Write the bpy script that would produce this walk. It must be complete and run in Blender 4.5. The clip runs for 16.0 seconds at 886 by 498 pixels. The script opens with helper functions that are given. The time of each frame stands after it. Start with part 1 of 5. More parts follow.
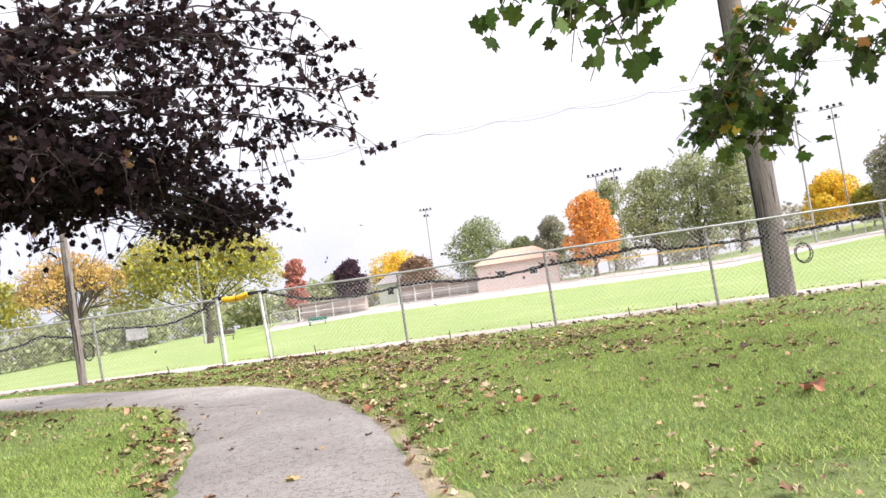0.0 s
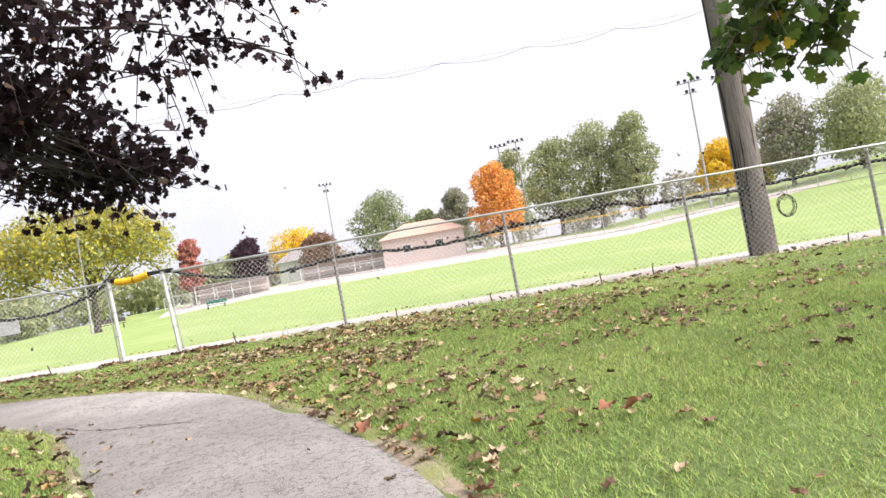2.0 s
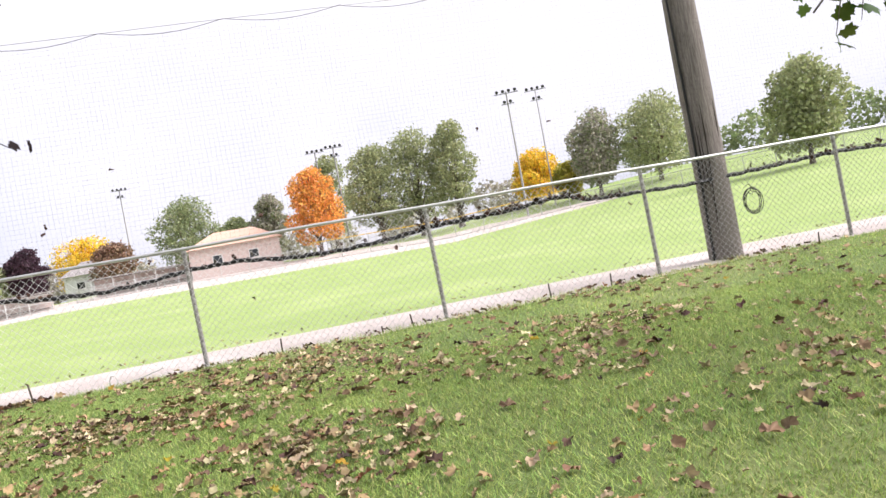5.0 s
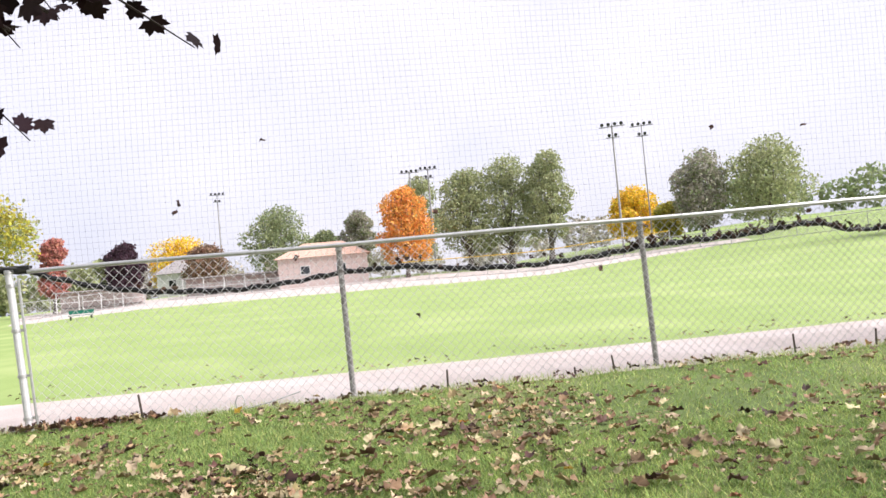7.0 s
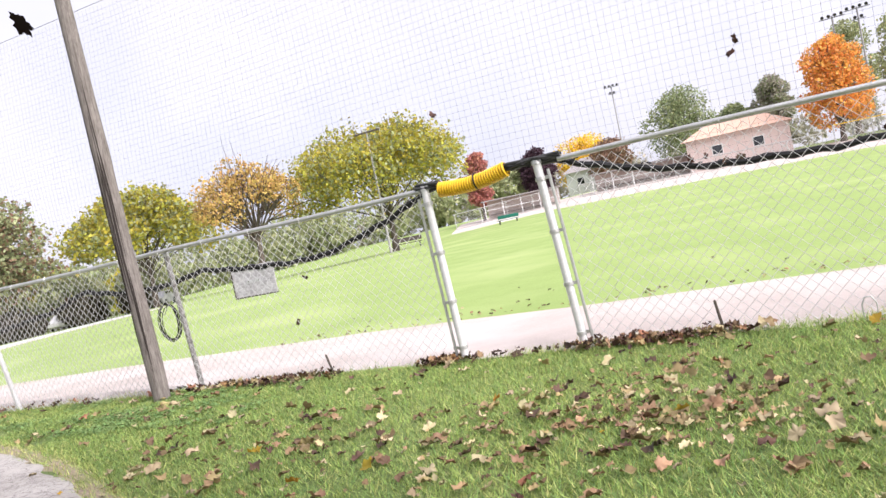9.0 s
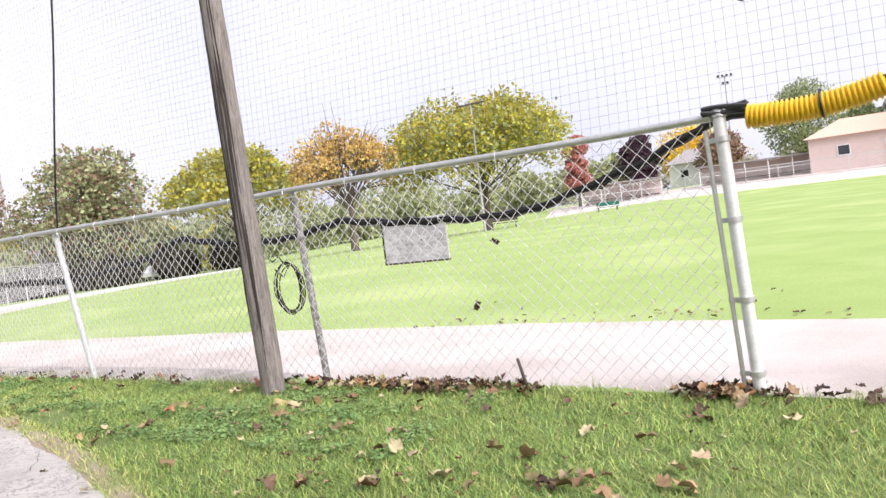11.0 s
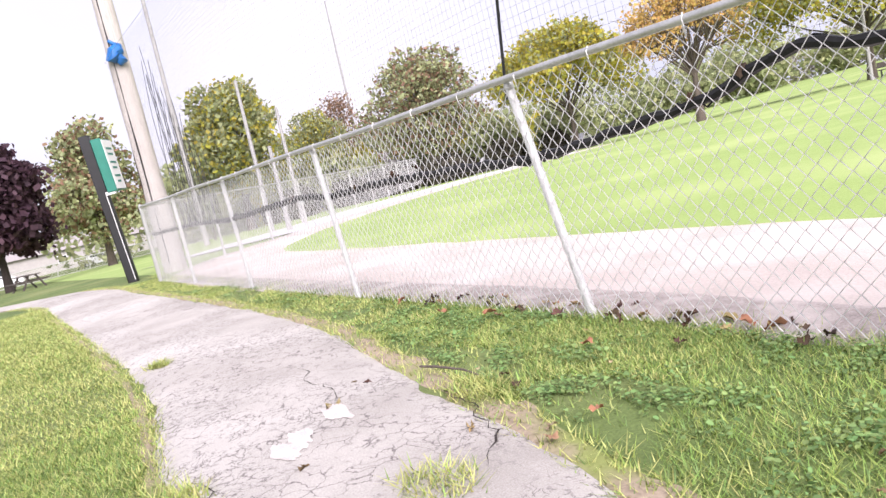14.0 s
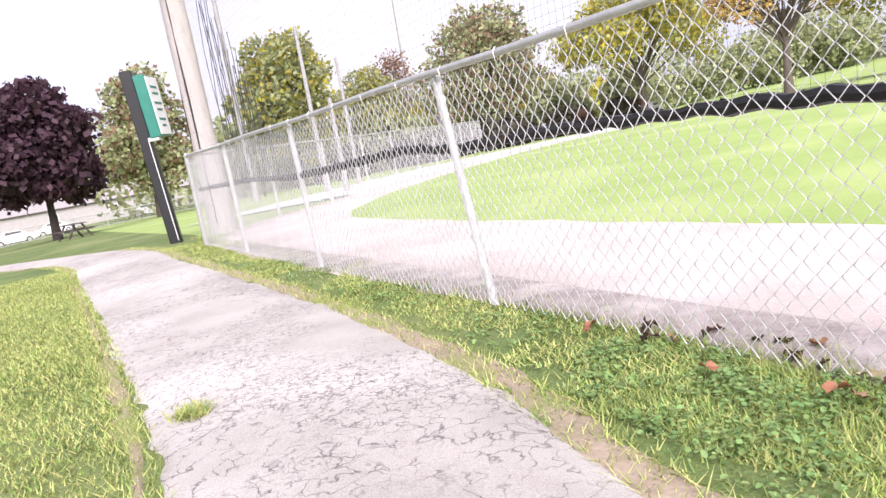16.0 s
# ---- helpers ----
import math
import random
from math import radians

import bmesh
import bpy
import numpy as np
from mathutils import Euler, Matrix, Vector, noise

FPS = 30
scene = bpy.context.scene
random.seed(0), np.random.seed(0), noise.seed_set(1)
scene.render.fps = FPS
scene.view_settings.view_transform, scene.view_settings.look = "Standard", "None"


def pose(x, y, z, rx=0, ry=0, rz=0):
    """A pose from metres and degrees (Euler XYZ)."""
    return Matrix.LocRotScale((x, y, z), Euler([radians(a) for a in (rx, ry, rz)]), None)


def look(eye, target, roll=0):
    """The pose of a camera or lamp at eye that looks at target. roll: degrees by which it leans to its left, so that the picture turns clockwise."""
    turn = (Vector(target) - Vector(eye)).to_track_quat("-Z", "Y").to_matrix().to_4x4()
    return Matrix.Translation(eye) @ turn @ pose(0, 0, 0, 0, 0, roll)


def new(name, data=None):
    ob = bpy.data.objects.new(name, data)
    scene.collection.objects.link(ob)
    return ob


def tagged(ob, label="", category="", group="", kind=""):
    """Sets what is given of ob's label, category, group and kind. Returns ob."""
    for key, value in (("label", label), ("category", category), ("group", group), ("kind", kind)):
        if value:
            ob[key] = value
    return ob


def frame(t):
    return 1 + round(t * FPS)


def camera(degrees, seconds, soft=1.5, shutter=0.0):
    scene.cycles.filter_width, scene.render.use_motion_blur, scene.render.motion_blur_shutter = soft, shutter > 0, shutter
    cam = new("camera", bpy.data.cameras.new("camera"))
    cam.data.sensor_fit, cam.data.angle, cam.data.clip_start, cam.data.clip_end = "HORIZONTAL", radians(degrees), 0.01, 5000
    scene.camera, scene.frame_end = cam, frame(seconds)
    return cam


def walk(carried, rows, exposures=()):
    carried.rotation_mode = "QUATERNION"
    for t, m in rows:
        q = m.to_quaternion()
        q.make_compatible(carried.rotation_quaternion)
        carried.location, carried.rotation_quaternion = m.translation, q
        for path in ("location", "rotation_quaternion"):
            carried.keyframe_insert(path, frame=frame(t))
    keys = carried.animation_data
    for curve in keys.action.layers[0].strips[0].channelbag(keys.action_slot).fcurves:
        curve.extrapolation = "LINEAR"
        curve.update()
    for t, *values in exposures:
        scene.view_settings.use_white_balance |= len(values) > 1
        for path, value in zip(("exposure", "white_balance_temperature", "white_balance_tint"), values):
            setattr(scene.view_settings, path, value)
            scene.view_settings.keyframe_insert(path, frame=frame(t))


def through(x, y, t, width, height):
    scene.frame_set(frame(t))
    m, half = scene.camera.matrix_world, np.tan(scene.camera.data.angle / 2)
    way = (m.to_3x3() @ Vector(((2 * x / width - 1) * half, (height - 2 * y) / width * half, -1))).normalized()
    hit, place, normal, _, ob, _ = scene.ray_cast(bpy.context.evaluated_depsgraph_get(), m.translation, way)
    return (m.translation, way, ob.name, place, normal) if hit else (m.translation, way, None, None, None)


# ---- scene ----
cam = camera(62.5, 16.0)

PATH = [
    (0, (7.183, -14.52, 0.737), (6.763, -12.57, 0.886), -7.8),
    (0.5, (6.824, -14.047, 0.741), (6.575, -12.063, 0.789), -9.3),
    (1, (6.519, -13.563, 0.747), (6.367, -11.568, 0.758), -9.8),
    (1.5, (6.229, -13.095, 0.778), (6.093, -11.1, 0.809), -9.6),
    (2, (5.966, -12.606, 0.797), (5.806, -10.613, 0.837), -9.9),
    (2.5, (5.696, -12.134, 0.82), (5.501, -10.144, 0.844), -10.3),
    (3, (5.438, -11.614, 0.817), (5.265, -9.622, 0.801), -10.3),
    (3.5, (5.13, -11.101, 0.829), (5.055, -9.104, 0.76), -10.5),
    (3.7, (5.03, -10.861, 0.881), (5.038, -8.863, 0.79), -10.7),
    (5.8, (4.201, -8.461, 1.048), (4.607, -6.503, 1.086), -10.3),
    (6, (4.115, -8.233, 1.028), (4.5, -6.271, 1.076), -10.0),
    (6.5, (3.834, -7.727, 1.058), (4.174, -5.757, 1.121), -8.5),
    (7, (3.47, -7.205, 1.079), (3.629, -5.213, 1.159), -5.2),
    (7.5, (3.064, -6.83, 1.109), (2.815, -4.846, 1.092), -9.2),
    (8, (2.598, -6.359, 1.128), (2.128, -4.415, 1.093), -11.8),
    (8.5, (2.168, -5.942, 1.162), (1.377, -4.105, 1.157), -11.8),
    (8.7, (2.003, -5.8, 1.159), (1.157, -3.989, 1.119), -11.9),
    (10.8, (-0.009, -4.167, 1.102), (-1.104, -2.497, 1.003), -7.8),
    (11, (-0.261, -4.095, 1.118), (-1.357, -2.424, 1.047), -7.0),
    (11.5, (-0.773, -3.76, 1.133), (-1.96, -2.151, 1.083), -7.5),
    (12, (-1.342, -3.465, 1.124), (-2.697, -1.996, 1.078), -7.4),
    (12.5, (-1.947, -3.28, 1.111), (-3.491, -2.012, 1.018), -7.5),
    (13, (-2.571, -3.212, 1.114), (-4.246, -2.131, 0.961), -8.8),
    (13.5, (-3.237, -3.063, 1.1), (-4.948, -2.049, 0.883), -11.4),
    (14, (-3.88, -2.964, 1.115), (-5.58, -1.937, 0.877), -12.7),
    (14.5, (-4.521, -2.829, 1.104), (-6.22, -1.799, 0.877), -12.9),
    (15, (-5.127, -2.752, 1.103), (-6.835, -1.737, 0.875), -12.1),
    (15.5, (-5.714, -2.599, 1.094), (-7.44, -1.617, 0.85), -11.4),
    (16, (-6.369, -2.446, 1.112), (-8.126, -1.541, 0.807), -10.2),
]
EXPOSURES = [(0, 1.12, 6480, 16), (3.5, 1.08, 6460, 16), (6, 0.98, 6380, 17), (7, 0.94, 6350, 17), (8.5, 0.96, 6340, 18), (11, 0.98, 6300, 18), (13, 0.98, 6300, 21), (16, 1.04, 6280, 23)]
walk(cam, [(t, look(eye, target, roll)) for t, eye, target, roll in PATH], EXPOSURES)

# ---- world, sun, exposure ----
world = bpy.data.worlds.new("overcast_sky")
scene.world = world
world.use_nodes = True
wn = world.node_tree
bg = wn.nodes["Background"]
sky = wn.nodes.new("ShaderNodeTexSky")
sky.sky_type = "NISHITA"
sky.sun_disc = False
sky.sun_elevation = radians(38)
sky.sun_rotation = radians(105)
sky.dust_density = 4.0
hsv = wn.nodes.new("ShaderNodeHueSaturation")
hsv.inputs["Saturation"].default_value = 0.22
wn.links.new(sky.outputs[0], hsv.inputs["Color"])
cloud = wn.nodes.new("ShaderNodeTexNoise")
cloud.inputs["Scale"].default_value = 1.7
cloud.inputs["Detail"].default_value = 5
veil = wn.nodes.new("ShaderNodeMix")
veil.data_type = "RGBA"
veil.inputs[6].default_value = (2.85, 3.0, 3.45, 1)
veil.inputs[7].default_value = (3.8, 3.77, 3.92, 1)
spread = wn.nodes.new("ShaderNodeMapRange")
spread.inputs[1].default_value, spread.inputs[2].default_value = 0.38, 0.62
wn.links.new(cloud.outputs[0], spread.inputs[0])
wn.links.new(spread.outputs[0], veil.inputs[0])
cover = wn.nodes.new("ShaderNodeMix")
cover.data_type = "RGBA"
cover.inputs[0].default_value = 0.85
wn.links.new(hsv.outputs[0], cover.inputs[6])
wn.links.new(veil.outputs[2], cover.inputs[7])
wn.links.new(cover.outputs[2], bg.inputs[0])
bg.inputs[1].default_value = 0.15
sun = new("sun", bpy.data.lights.new("sun", "SUN"))
sun.data.energy = 3.3
sun.data.angle = radians(40)
sun.data.color = (1.0, 0.97, 0.93)
sun.matrix_world = look((0, 0, 0), (-0.72, 0.2, -0.66))


# ---- ground heights ----
def gz(x, y):
    """Height of the ground: the lawn falls away from the fence, the ball field rises gently beyond it."""
    z = 0.0
    if y < -1.5:
        u = -y - 1.5
        z = -0.0035 * u * u if u < 13 else -0.5915 - 0.06 * min(u - 13, 20)
    elif y > 3:
        v = min(y, 110) - 3
        z = 0.006 * v + 0.0012 * min(max(x - 20, 0), 45) * min(v, 70) + 0.055 * min(max(y - 64, 0), 28)
    if x < -22:
        z -= 0.03 * min(-x - 22, 78)
    return z


# ---- materials ----
def mat(name, base, rough=0.8, metal=0.0, other=None, scale=6.0, fine=60.0, amount=0.5, bump=0.2, bump_scale=None, island=0.0, spec=0.3, stretch=None, third=None, third_scale=0.7):
    """A material of two colours mixed by noise at two scales, with fine relief; island: how much pieces differ in value."""
    m = bpy.data.materials.new(name)
    m.use_nodes = True
    n, l = m.node_tree.nodes, m.node_tree.links
    p = n["Principled BSDF"]
    p.inputs["Roughness"].default_value = rough
    p.inputs["Metallic"].default_value = metal
    p.inputs["Specular IOR Level"].default_value = spec
    geo = n.new("ShaderNodeTexCoord")
    vec = geo.outputs["Object"]
    if stretch:
        mp = n.new("ShaderNodeMapping")
        mp.inputs["Scale"].default_value = stretch
        l.new(vec, mp.inputs[0])
        vec = mp.outputs[0]
    a = n.new("ShaderNodeTexNoise")
    a.inputs["Scale"].default_value = scale
    a.inputs["Detail"].default_value = 5
    b = n.new("ShaderNodeTexNoise")
    b.inputs["Scale"].default_value = fine
    b.inputs["Detail"].default_value = 3
    l.new(vec, a.inputs["Vector"])
    l.new(vec, b.inputs["Vector"])
    add = n.new("ShaderNodeMath")
    add.operation = "ADD"
    l.new(a.outputs[0], add.inputs[0])
    l.new(b.outputs[0], add.inputs[1])
    ramp = n.new("ShaderNodeMapRange")
    ramp.inputs[1].default_value = 1.0 - 0.32
    ramp.inputs[2].default_value = 1.0 + 0.32
    l.new(add.outputs[0], ramp.inputs[0])
    mix = n.new("ShaderNodeMix")
    mix.data_type = "RGBA"
    mix.inputs[6].default_value = (*base, 1)
    o = other or tuple(c * (1 - amount) for c in base)
    mix.inputs[7].default_value = (*o, 1)
    l.new(ramp.outputs[0], mix.inputs[0])
    col = mix.outputs[2]
    if third:
        c3 = n.new("ShaderNodeTexNoise")
        c3.inputs["Scale"].default_value = third_scale
        c3.inputs["Detail"].default_value = 4
        l.new(vec, c3.inputs["Vector"])
        r3 = n.new("ShaderNodeMapRange")
        r3.inputs[1].default_value, r3.inputs[2].default_value = 0.48, 0.68
        l.new(c3.outputs[0], r3.inputs[0])
        m3 = n.new("ShaderNodeMix")
        m3.data_type = "RGBA"
        m3.inputs[7].default_value = (*third, 1)
        l.new(r3.outputs[0], m3.inputs[0])
        l.new(col, m3.inputs[6])
        col = m3.outputs[2]
    if island:
        g = n.new("ShaderNodeNewGeometry")
        r = n.new("ShaderNodeMapRange")
        r.inputs[3].default_value, r.inputs[4].default_value = 1 - island, 1 + island
        l.new(g.outputs["Random Per Island"], r.inputs[0])
        hs = n.new("ShaderNodeHueSaturation")
        l.new(r.outputs[0], hs.inputs["Value"])
        hr = n.new("ShaderNodeMapRange")
        hr.inputs[3].default_value, hr.inputs[4].default_value = 0.5 - 0.06 * island, 0.5 + 0.06 * island
        w = n.new("ShaderNodeTexWhiteNoise")
        w.noise_dimensions = "1D"
        l.new(g.outputs["Random Per Island"], w.inputs["W"])
        l.new(w.outputs["Value"], hr.inputs[0])
        l.new(hr.outputs[0], hs.inputs["Hue"])
        l.new(col, hs.inputs["Color"])
        col = hs.outputs[0]
    l.new(col, p.inputs["Base Color"])
    if bump:
        bp = n.new("ShaderNodeBump")
        bp.inputs["Strength"].default_value = bump
        bp.inputs["Distance"].default_value = 0.01
        l.new(add.outputs[0], bp.inputs["Height"])
        l.new(bp.outputs[0], p.inputs["Normal"])
    return m


def leafy(name, base, other, rough=0.6, through=0.35, island=0.35, scale=0.5):
    """Foliage: like mat(), with light passing through the blades."""
    m = mat(name, base, rough, other=other, scale=scale, fine=9.0, bump=0, island=island, spec=0.25)
    n, l = m.node_tree.nodes, m.node_tree.links
    p = n["Principled BSDF"]
    tr = n.new("ShaderNodeBsdfTranslucent")
    ms = n.new("ShaderNodeMixShader")
    ms.inputs[0].default_value = through
    src = p.inputs["Base Color"].links[0].from_socket
    l.new(src, tr.inputs[0])
    l.new(p.outputs[0], ms.inputs[1])
    l.new(tr.outputs[0], ms.inputs[2])
    l.new(ms.outputs[0], n["Material Output"].inputs[0])
    return m


def cracked(name, base, other, third):
    """Old asphalt: speckled stone in grey binder, with a net of open cracks."""
    m = mat(name, base, 0.9, other=other, scale=1.6, fine=140.0, bump=0.7, third=third, third_scale=0.45)
    n, l = m.node_tree.nodes, m.node_tree.links
    p = n["Principled BSDF"]
    tc = n.new("ShaderNodeTexCoord")
    ns = n.new("ShaderNodeTexNoise")
    ns.inputs["Scale"].default_value = 7.0
    ns.inputs["Detail"].default_value = 6
    l.new(tc.outputs["Object"], ns.inputs["Vector"])
    vm = n.new("ShaderNodeVectorMath")
    vm.operation = "MULTIPLY_ADD"
    vm.inputs[1].default_value = (0.22, 0.22, 0.22)
    l.new(ns.outputs["Color"], vm.inputs[0])
    l.new(tc.outputs["Object"], vm.inputs[2])
    xyz = n.new("ShaderNodeSeparateXYZ")
    l.new(tc.outputs["Object"], xyz.inputs[0])
    # South end under the maple: denser cracks, darker asphalt and painted tree shade.
    shaded_old = n.new("ShaderNodeMapRange")
    shaded_old.inputs[1].default_value, shaded_old.inputs[2].default_value = -4.6, -6.4
    l.new(xyz.outputs["Y"], shaded_old.inputs[0])
    total = None
    for sc, width, gate, patch in ((0.8, 0.006, 0.56, 0.64), (10.0, 0.05, 0.43, 0.5), (24.0, 0.085, 0.45, 0.9)):
        v = n.new("ShaderNodeTexVoronoi")
        v.feature = "DISTANCE_TO_EDGE"
        v.inputs["Scale"].default_value = sc
        l.new(vm.outputs[0], v.inputs["Vector"])
        r = n.new("ShaderNodeMapRange")
        r.inputs[1].default_value, r.inputs[2].default_value = 0.0, width
        r.inputs[3].default_value, r.inputs[4].default_value = 1.0, 0.0
        l.new(v.outputs[0], r.inputs[0])
        g = n.new("ShaderNodeTexNoise")
        g.inputs["Scale"].default_value = patch
        g.inputs["Detail"].default_value = 4
        l.new(tc.outputs["Object"], g.inputs["Vector"])
        gr = n.new("ShaderNodeMapRange")
        gr.inputs[1].default_value, gr.inputs[2].default_value = gate, gate + 0.08
        l.new(g.outputs[0], gr.inputs[0])
        mu = n.new("ShaderNodeMath")
        mu.operation = "MULTIPLY"
        gaps = n.new("ShaderNodeTexNoise")
        gaps.inputs["Scale"].default_value = max(4.0, sc * 0.9)
        l.new(tc.outputs["Object"], gaps.inputs["Vector"])
        gap = n.new("ShaderNodeMapRange")
        gap.inputs[1].default_value, gap.inputs[2].default_value = 0.42, 0.56
        l.new(gaps.outputs[0], gap.inputs[0])
        both = n.new("ShaderNodeMath")
        both.operation = "MULTIPLY"
        l.new(gap.outputs[0], both.inputs[0])
        worst = n.new("ShaderNodeMath")
        worst.operation = "MAXIMUM"
        l.new(gr.outputs[0], worst.inputs[0])
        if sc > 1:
            l.new(shaded_old.outputs[0], worst.inputs[1])
        l.new(worst.outputs[0], both.inputs[1])
        l.new(r.outputs[0], mu.inputs[0])
        l.new(both.outputs[0], mu.inputs[1])
        if total is None:
            total = mu.outputs[0]
        else:
            mx = n.new("ShaderNodeMath")
            mx.operation = "MAXIMUM"
            l.new(total, mx.inputs[0])
            l.new(mu.outputs[0], mx.inputs[1])
            total = mx.outputs[0]
    src = p.inputs["Base Color"].links[0].from_socket
    mix = n.new("ShaderNodeMix")
    mix.data_type = "RGBA"
    mix.inputs[7].default_value = (0.12, 0.105, 0.10, 1)
    l.new(total, mix.inputs[0])
    # Darkens that end: part darker asphalt, part the maple's shade put into the colour.
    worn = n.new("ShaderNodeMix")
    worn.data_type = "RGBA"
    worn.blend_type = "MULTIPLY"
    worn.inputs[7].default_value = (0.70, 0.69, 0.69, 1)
    l.new(shaded_old.outputs[0], worn.inputs[0])
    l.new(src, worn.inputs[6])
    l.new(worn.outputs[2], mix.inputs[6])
    l.new(mix.outputs[2], p.inputs["Base Color"])
    return m


# Turf under the blades: darkened for soil and the shade between them.
M_LAWN = mat("lawn_turf", (0.15, 0.205, 0.06), 0.95, other=(0.075, 0.108, 0.034), scale=1.3, fine=60, bump=0.9, third=(0.185, 0.21, 0.08), third_scale=0.35)
M_FIELD = mat("field_turf", (0.285, 0.375, 0.12), 0.95, other=(0.215, 0.30, 0.085), scale=0.9, fine=30, bump=0.5, third=(0.33, 0.405, 0.15), third_scale=0.3)
M_DIRT = mat("track_dirt", (0.56, 0.49, 0.45), 0.95, other=(0.42, 0.365, 0.33), scale=1.6, fine=70, bump=0.5, third=(0.61, 0.55, 0.515), third_scale=0.5)
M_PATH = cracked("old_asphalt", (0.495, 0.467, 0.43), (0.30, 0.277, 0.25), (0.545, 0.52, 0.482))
M_PATCH = mat("worn_asphalt", (0.62, 0.57, 0.54), 0.95, other=(0.46, 0.41, 0.385), scale=14, fine=120, bump=0.6, third=(0.68, 0.64, 0.61), third_scale=5.0)
M_EARTH = mat("bare_earth", (0.36, 0.29, 0.215), 0.95, other=(0.22, 0.175, 0.125), scale=4, fine=50, bump=0.6, third=(0.22, 0.25, 0.08), third_scale=2.0)
M_GRAVEL = mat("gritty_dirt", (0.47, 0.415, 0.385), 0.95, other=(0.26, 0.225, 0.205), scale=9, fine=75, bump=0.9, third=(0.55, 0.49, 0.455), third_scale=3.0)
M_LOT = mat("pale_concrete", (0.62, 0.62, 0.63), 0.9, other=(0.5, 0.5, 0.51), scale=1.0, fine=30, bump=0.2)
M_BLADE = leafy("grass_blade", (0.36, 0.475, 0.13), (0.195, 0.28, 0.07), through=0.35, island=0.5, scale=1.0)
M_BLADE_DRY = leafy("pale_grass_blade", (0.56, 0.57, 0.22), (0.41, 0.44, 0.15), through=0.3, island=0.4, scale=1.0)
M_WEED = leafy("clover", (0.23, 0.34, 0.12), (0.15, 0.25, 0.08), through=0.25, island=0.4, scale=3.0)
M_STEEL = mat("galvanized_steel", (0.62, 0.62, 0.60), 0.45, 0.75, other=(0.45, 0.45, 0.43), scale=9, fine=80, bump=0.1, spec=0.5)
M_RUST = mat("worn_post_steel", (0.52, 0.51, 0.49), 0.6, 0.3, other=(0.10, 0.085, 0.075), scale=22, fine=90, bump=0.2)
M_POST = mat("bright_post_steel", (0.74, 0.74, 0.73), 0.5, 0.25, other=(0.58, 0.58, 0.57), scale=12, fine=80, bump=0.1)
M_LAMP_POLE = mat("grey_lamp_pole", (0.40, 0.39, 0.385), 0.7, 0.2, other=(0.31, 0.30, 0.30), scale=3, fine=20, bump=0.1)
M_WIRE = mat("fence_wire", (0.70, 0.70, 0.69), 0.5, 0.15, other=(0.52, 0.52, 0.51), scale=4, fine=60, bump=0)
M_NET = mat("black_net", (0.06, 0.06, 0.062), 0.8, other=(0.04, 0.04, 0.04), scale=5, fine=60, bump=0)
M_CABLE = mat("black_cable", (0.02, 0.02, 0.021), 0.5, other=(0.012, 0.012, 0.012), scale=5, fine=60, bump=0.1)
M_STEELCABLE = mat("grey_cable", (0.3, 0.3, 0.3), 0.5, 0.6, other=(0.2, 0.2, 0.2), scale=5, fine=60, bump=0)
M_YELLOW = mat("yellow_plastic", (0.80, 0.52, 0.02), 0.4, other=(0.66, 0.40, 0.02), scale=7, fine=50, bump=0.05, spec=0.5)
M_POLE = mat("weathered_pole", (0.345, 0.31, 0.28), 0.9, other=(0.09, 0.074, 0.063), scale=9, fine=40, bump=1.0, stretch=(8, 8, 0.35))
M_POLE_PALE = mat("pale_pole", (0.56, 0.52, 0.49), 0.9, other=(0.38, 0.345, 0.32), scale=9, fine=40, bump=0.7, stretch=(5, 5, 0.3))
M_CHECK = mat("pole_split", (0.05, 0.04, 0.035), 0.95, bump=0)
M_BARK = mat("bark", (0.07, 0.055, 0.05), 0.95, other=(0.03, 0.025, 0.022), scale=8, fine=40, bump=1.0, stretch=(3, 3, 0.6))
M_BARK_FAR = mat("grey_bark", (0.16, 0.13, 0.11), 0.95, other=(0.08, 0.065, 0.055), scale=3, fine=15, bump=0.6, stretch=(3, 3, 0.6))
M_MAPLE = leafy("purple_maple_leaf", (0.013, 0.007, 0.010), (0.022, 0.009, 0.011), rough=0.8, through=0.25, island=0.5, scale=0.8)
M_PLANE = leafy("plane_tree_leaf", (0.095, 0.145, 0.03), (0.05, 0.085, 0.018), through=0.45, island=0.6, scale=1.5)
M_PLANE_Y = leafy("turning_leaf", (0.42, 0.28, 0.03), (0.28, 0.15, 0.03), through=0.45, island=0.5, scale=2)
M_DEAD = leafy("dead_leaf_tan", (0.36, 0.26, 0.135), (0.17, 0.11, 0.055), through=0.1, island=0.5, scale=14)
M_DEAD_PALE = leafy("dead_leaf_pale", (0.52, 0.44, 0.27), (0.32, 0.25, 0.14), through=0.1, island=0.4, scale=14)
M_DEAD_DARK = leafy("dead_leaf_dark", (0.13, 0.075, 0.05), (0.05, 0.03, 0.022), through=0.08, island=0.5, scale=14)
M_DEAD_RED = leafy("dead_leaf_orange", (0.43, 0.235, 0.12), (0.27, 0.13, 0.065), through=0.15, island=0.4, scale=9)
M_BLACK = mat("black_paint", (0.018, 0.018, 0.02), 0.4, other=(0.012, 0.012, 0.013), scale=6, fine=70, bump=0.05, spec=0.5)
M_GREEN = mat("green_paint", (0.02, 0.19, 0.14), 0.4, other=(0.015, 0.15, 0.11), scale=6, fine=70, bump=0.03, spec=0.5)
M_WHITE = mat("white_paint", (0.78, 0.78, 0.77), 0.5, other=(0.68, 0.68, 0.67), scale=4, fine=40, bump=0.05)
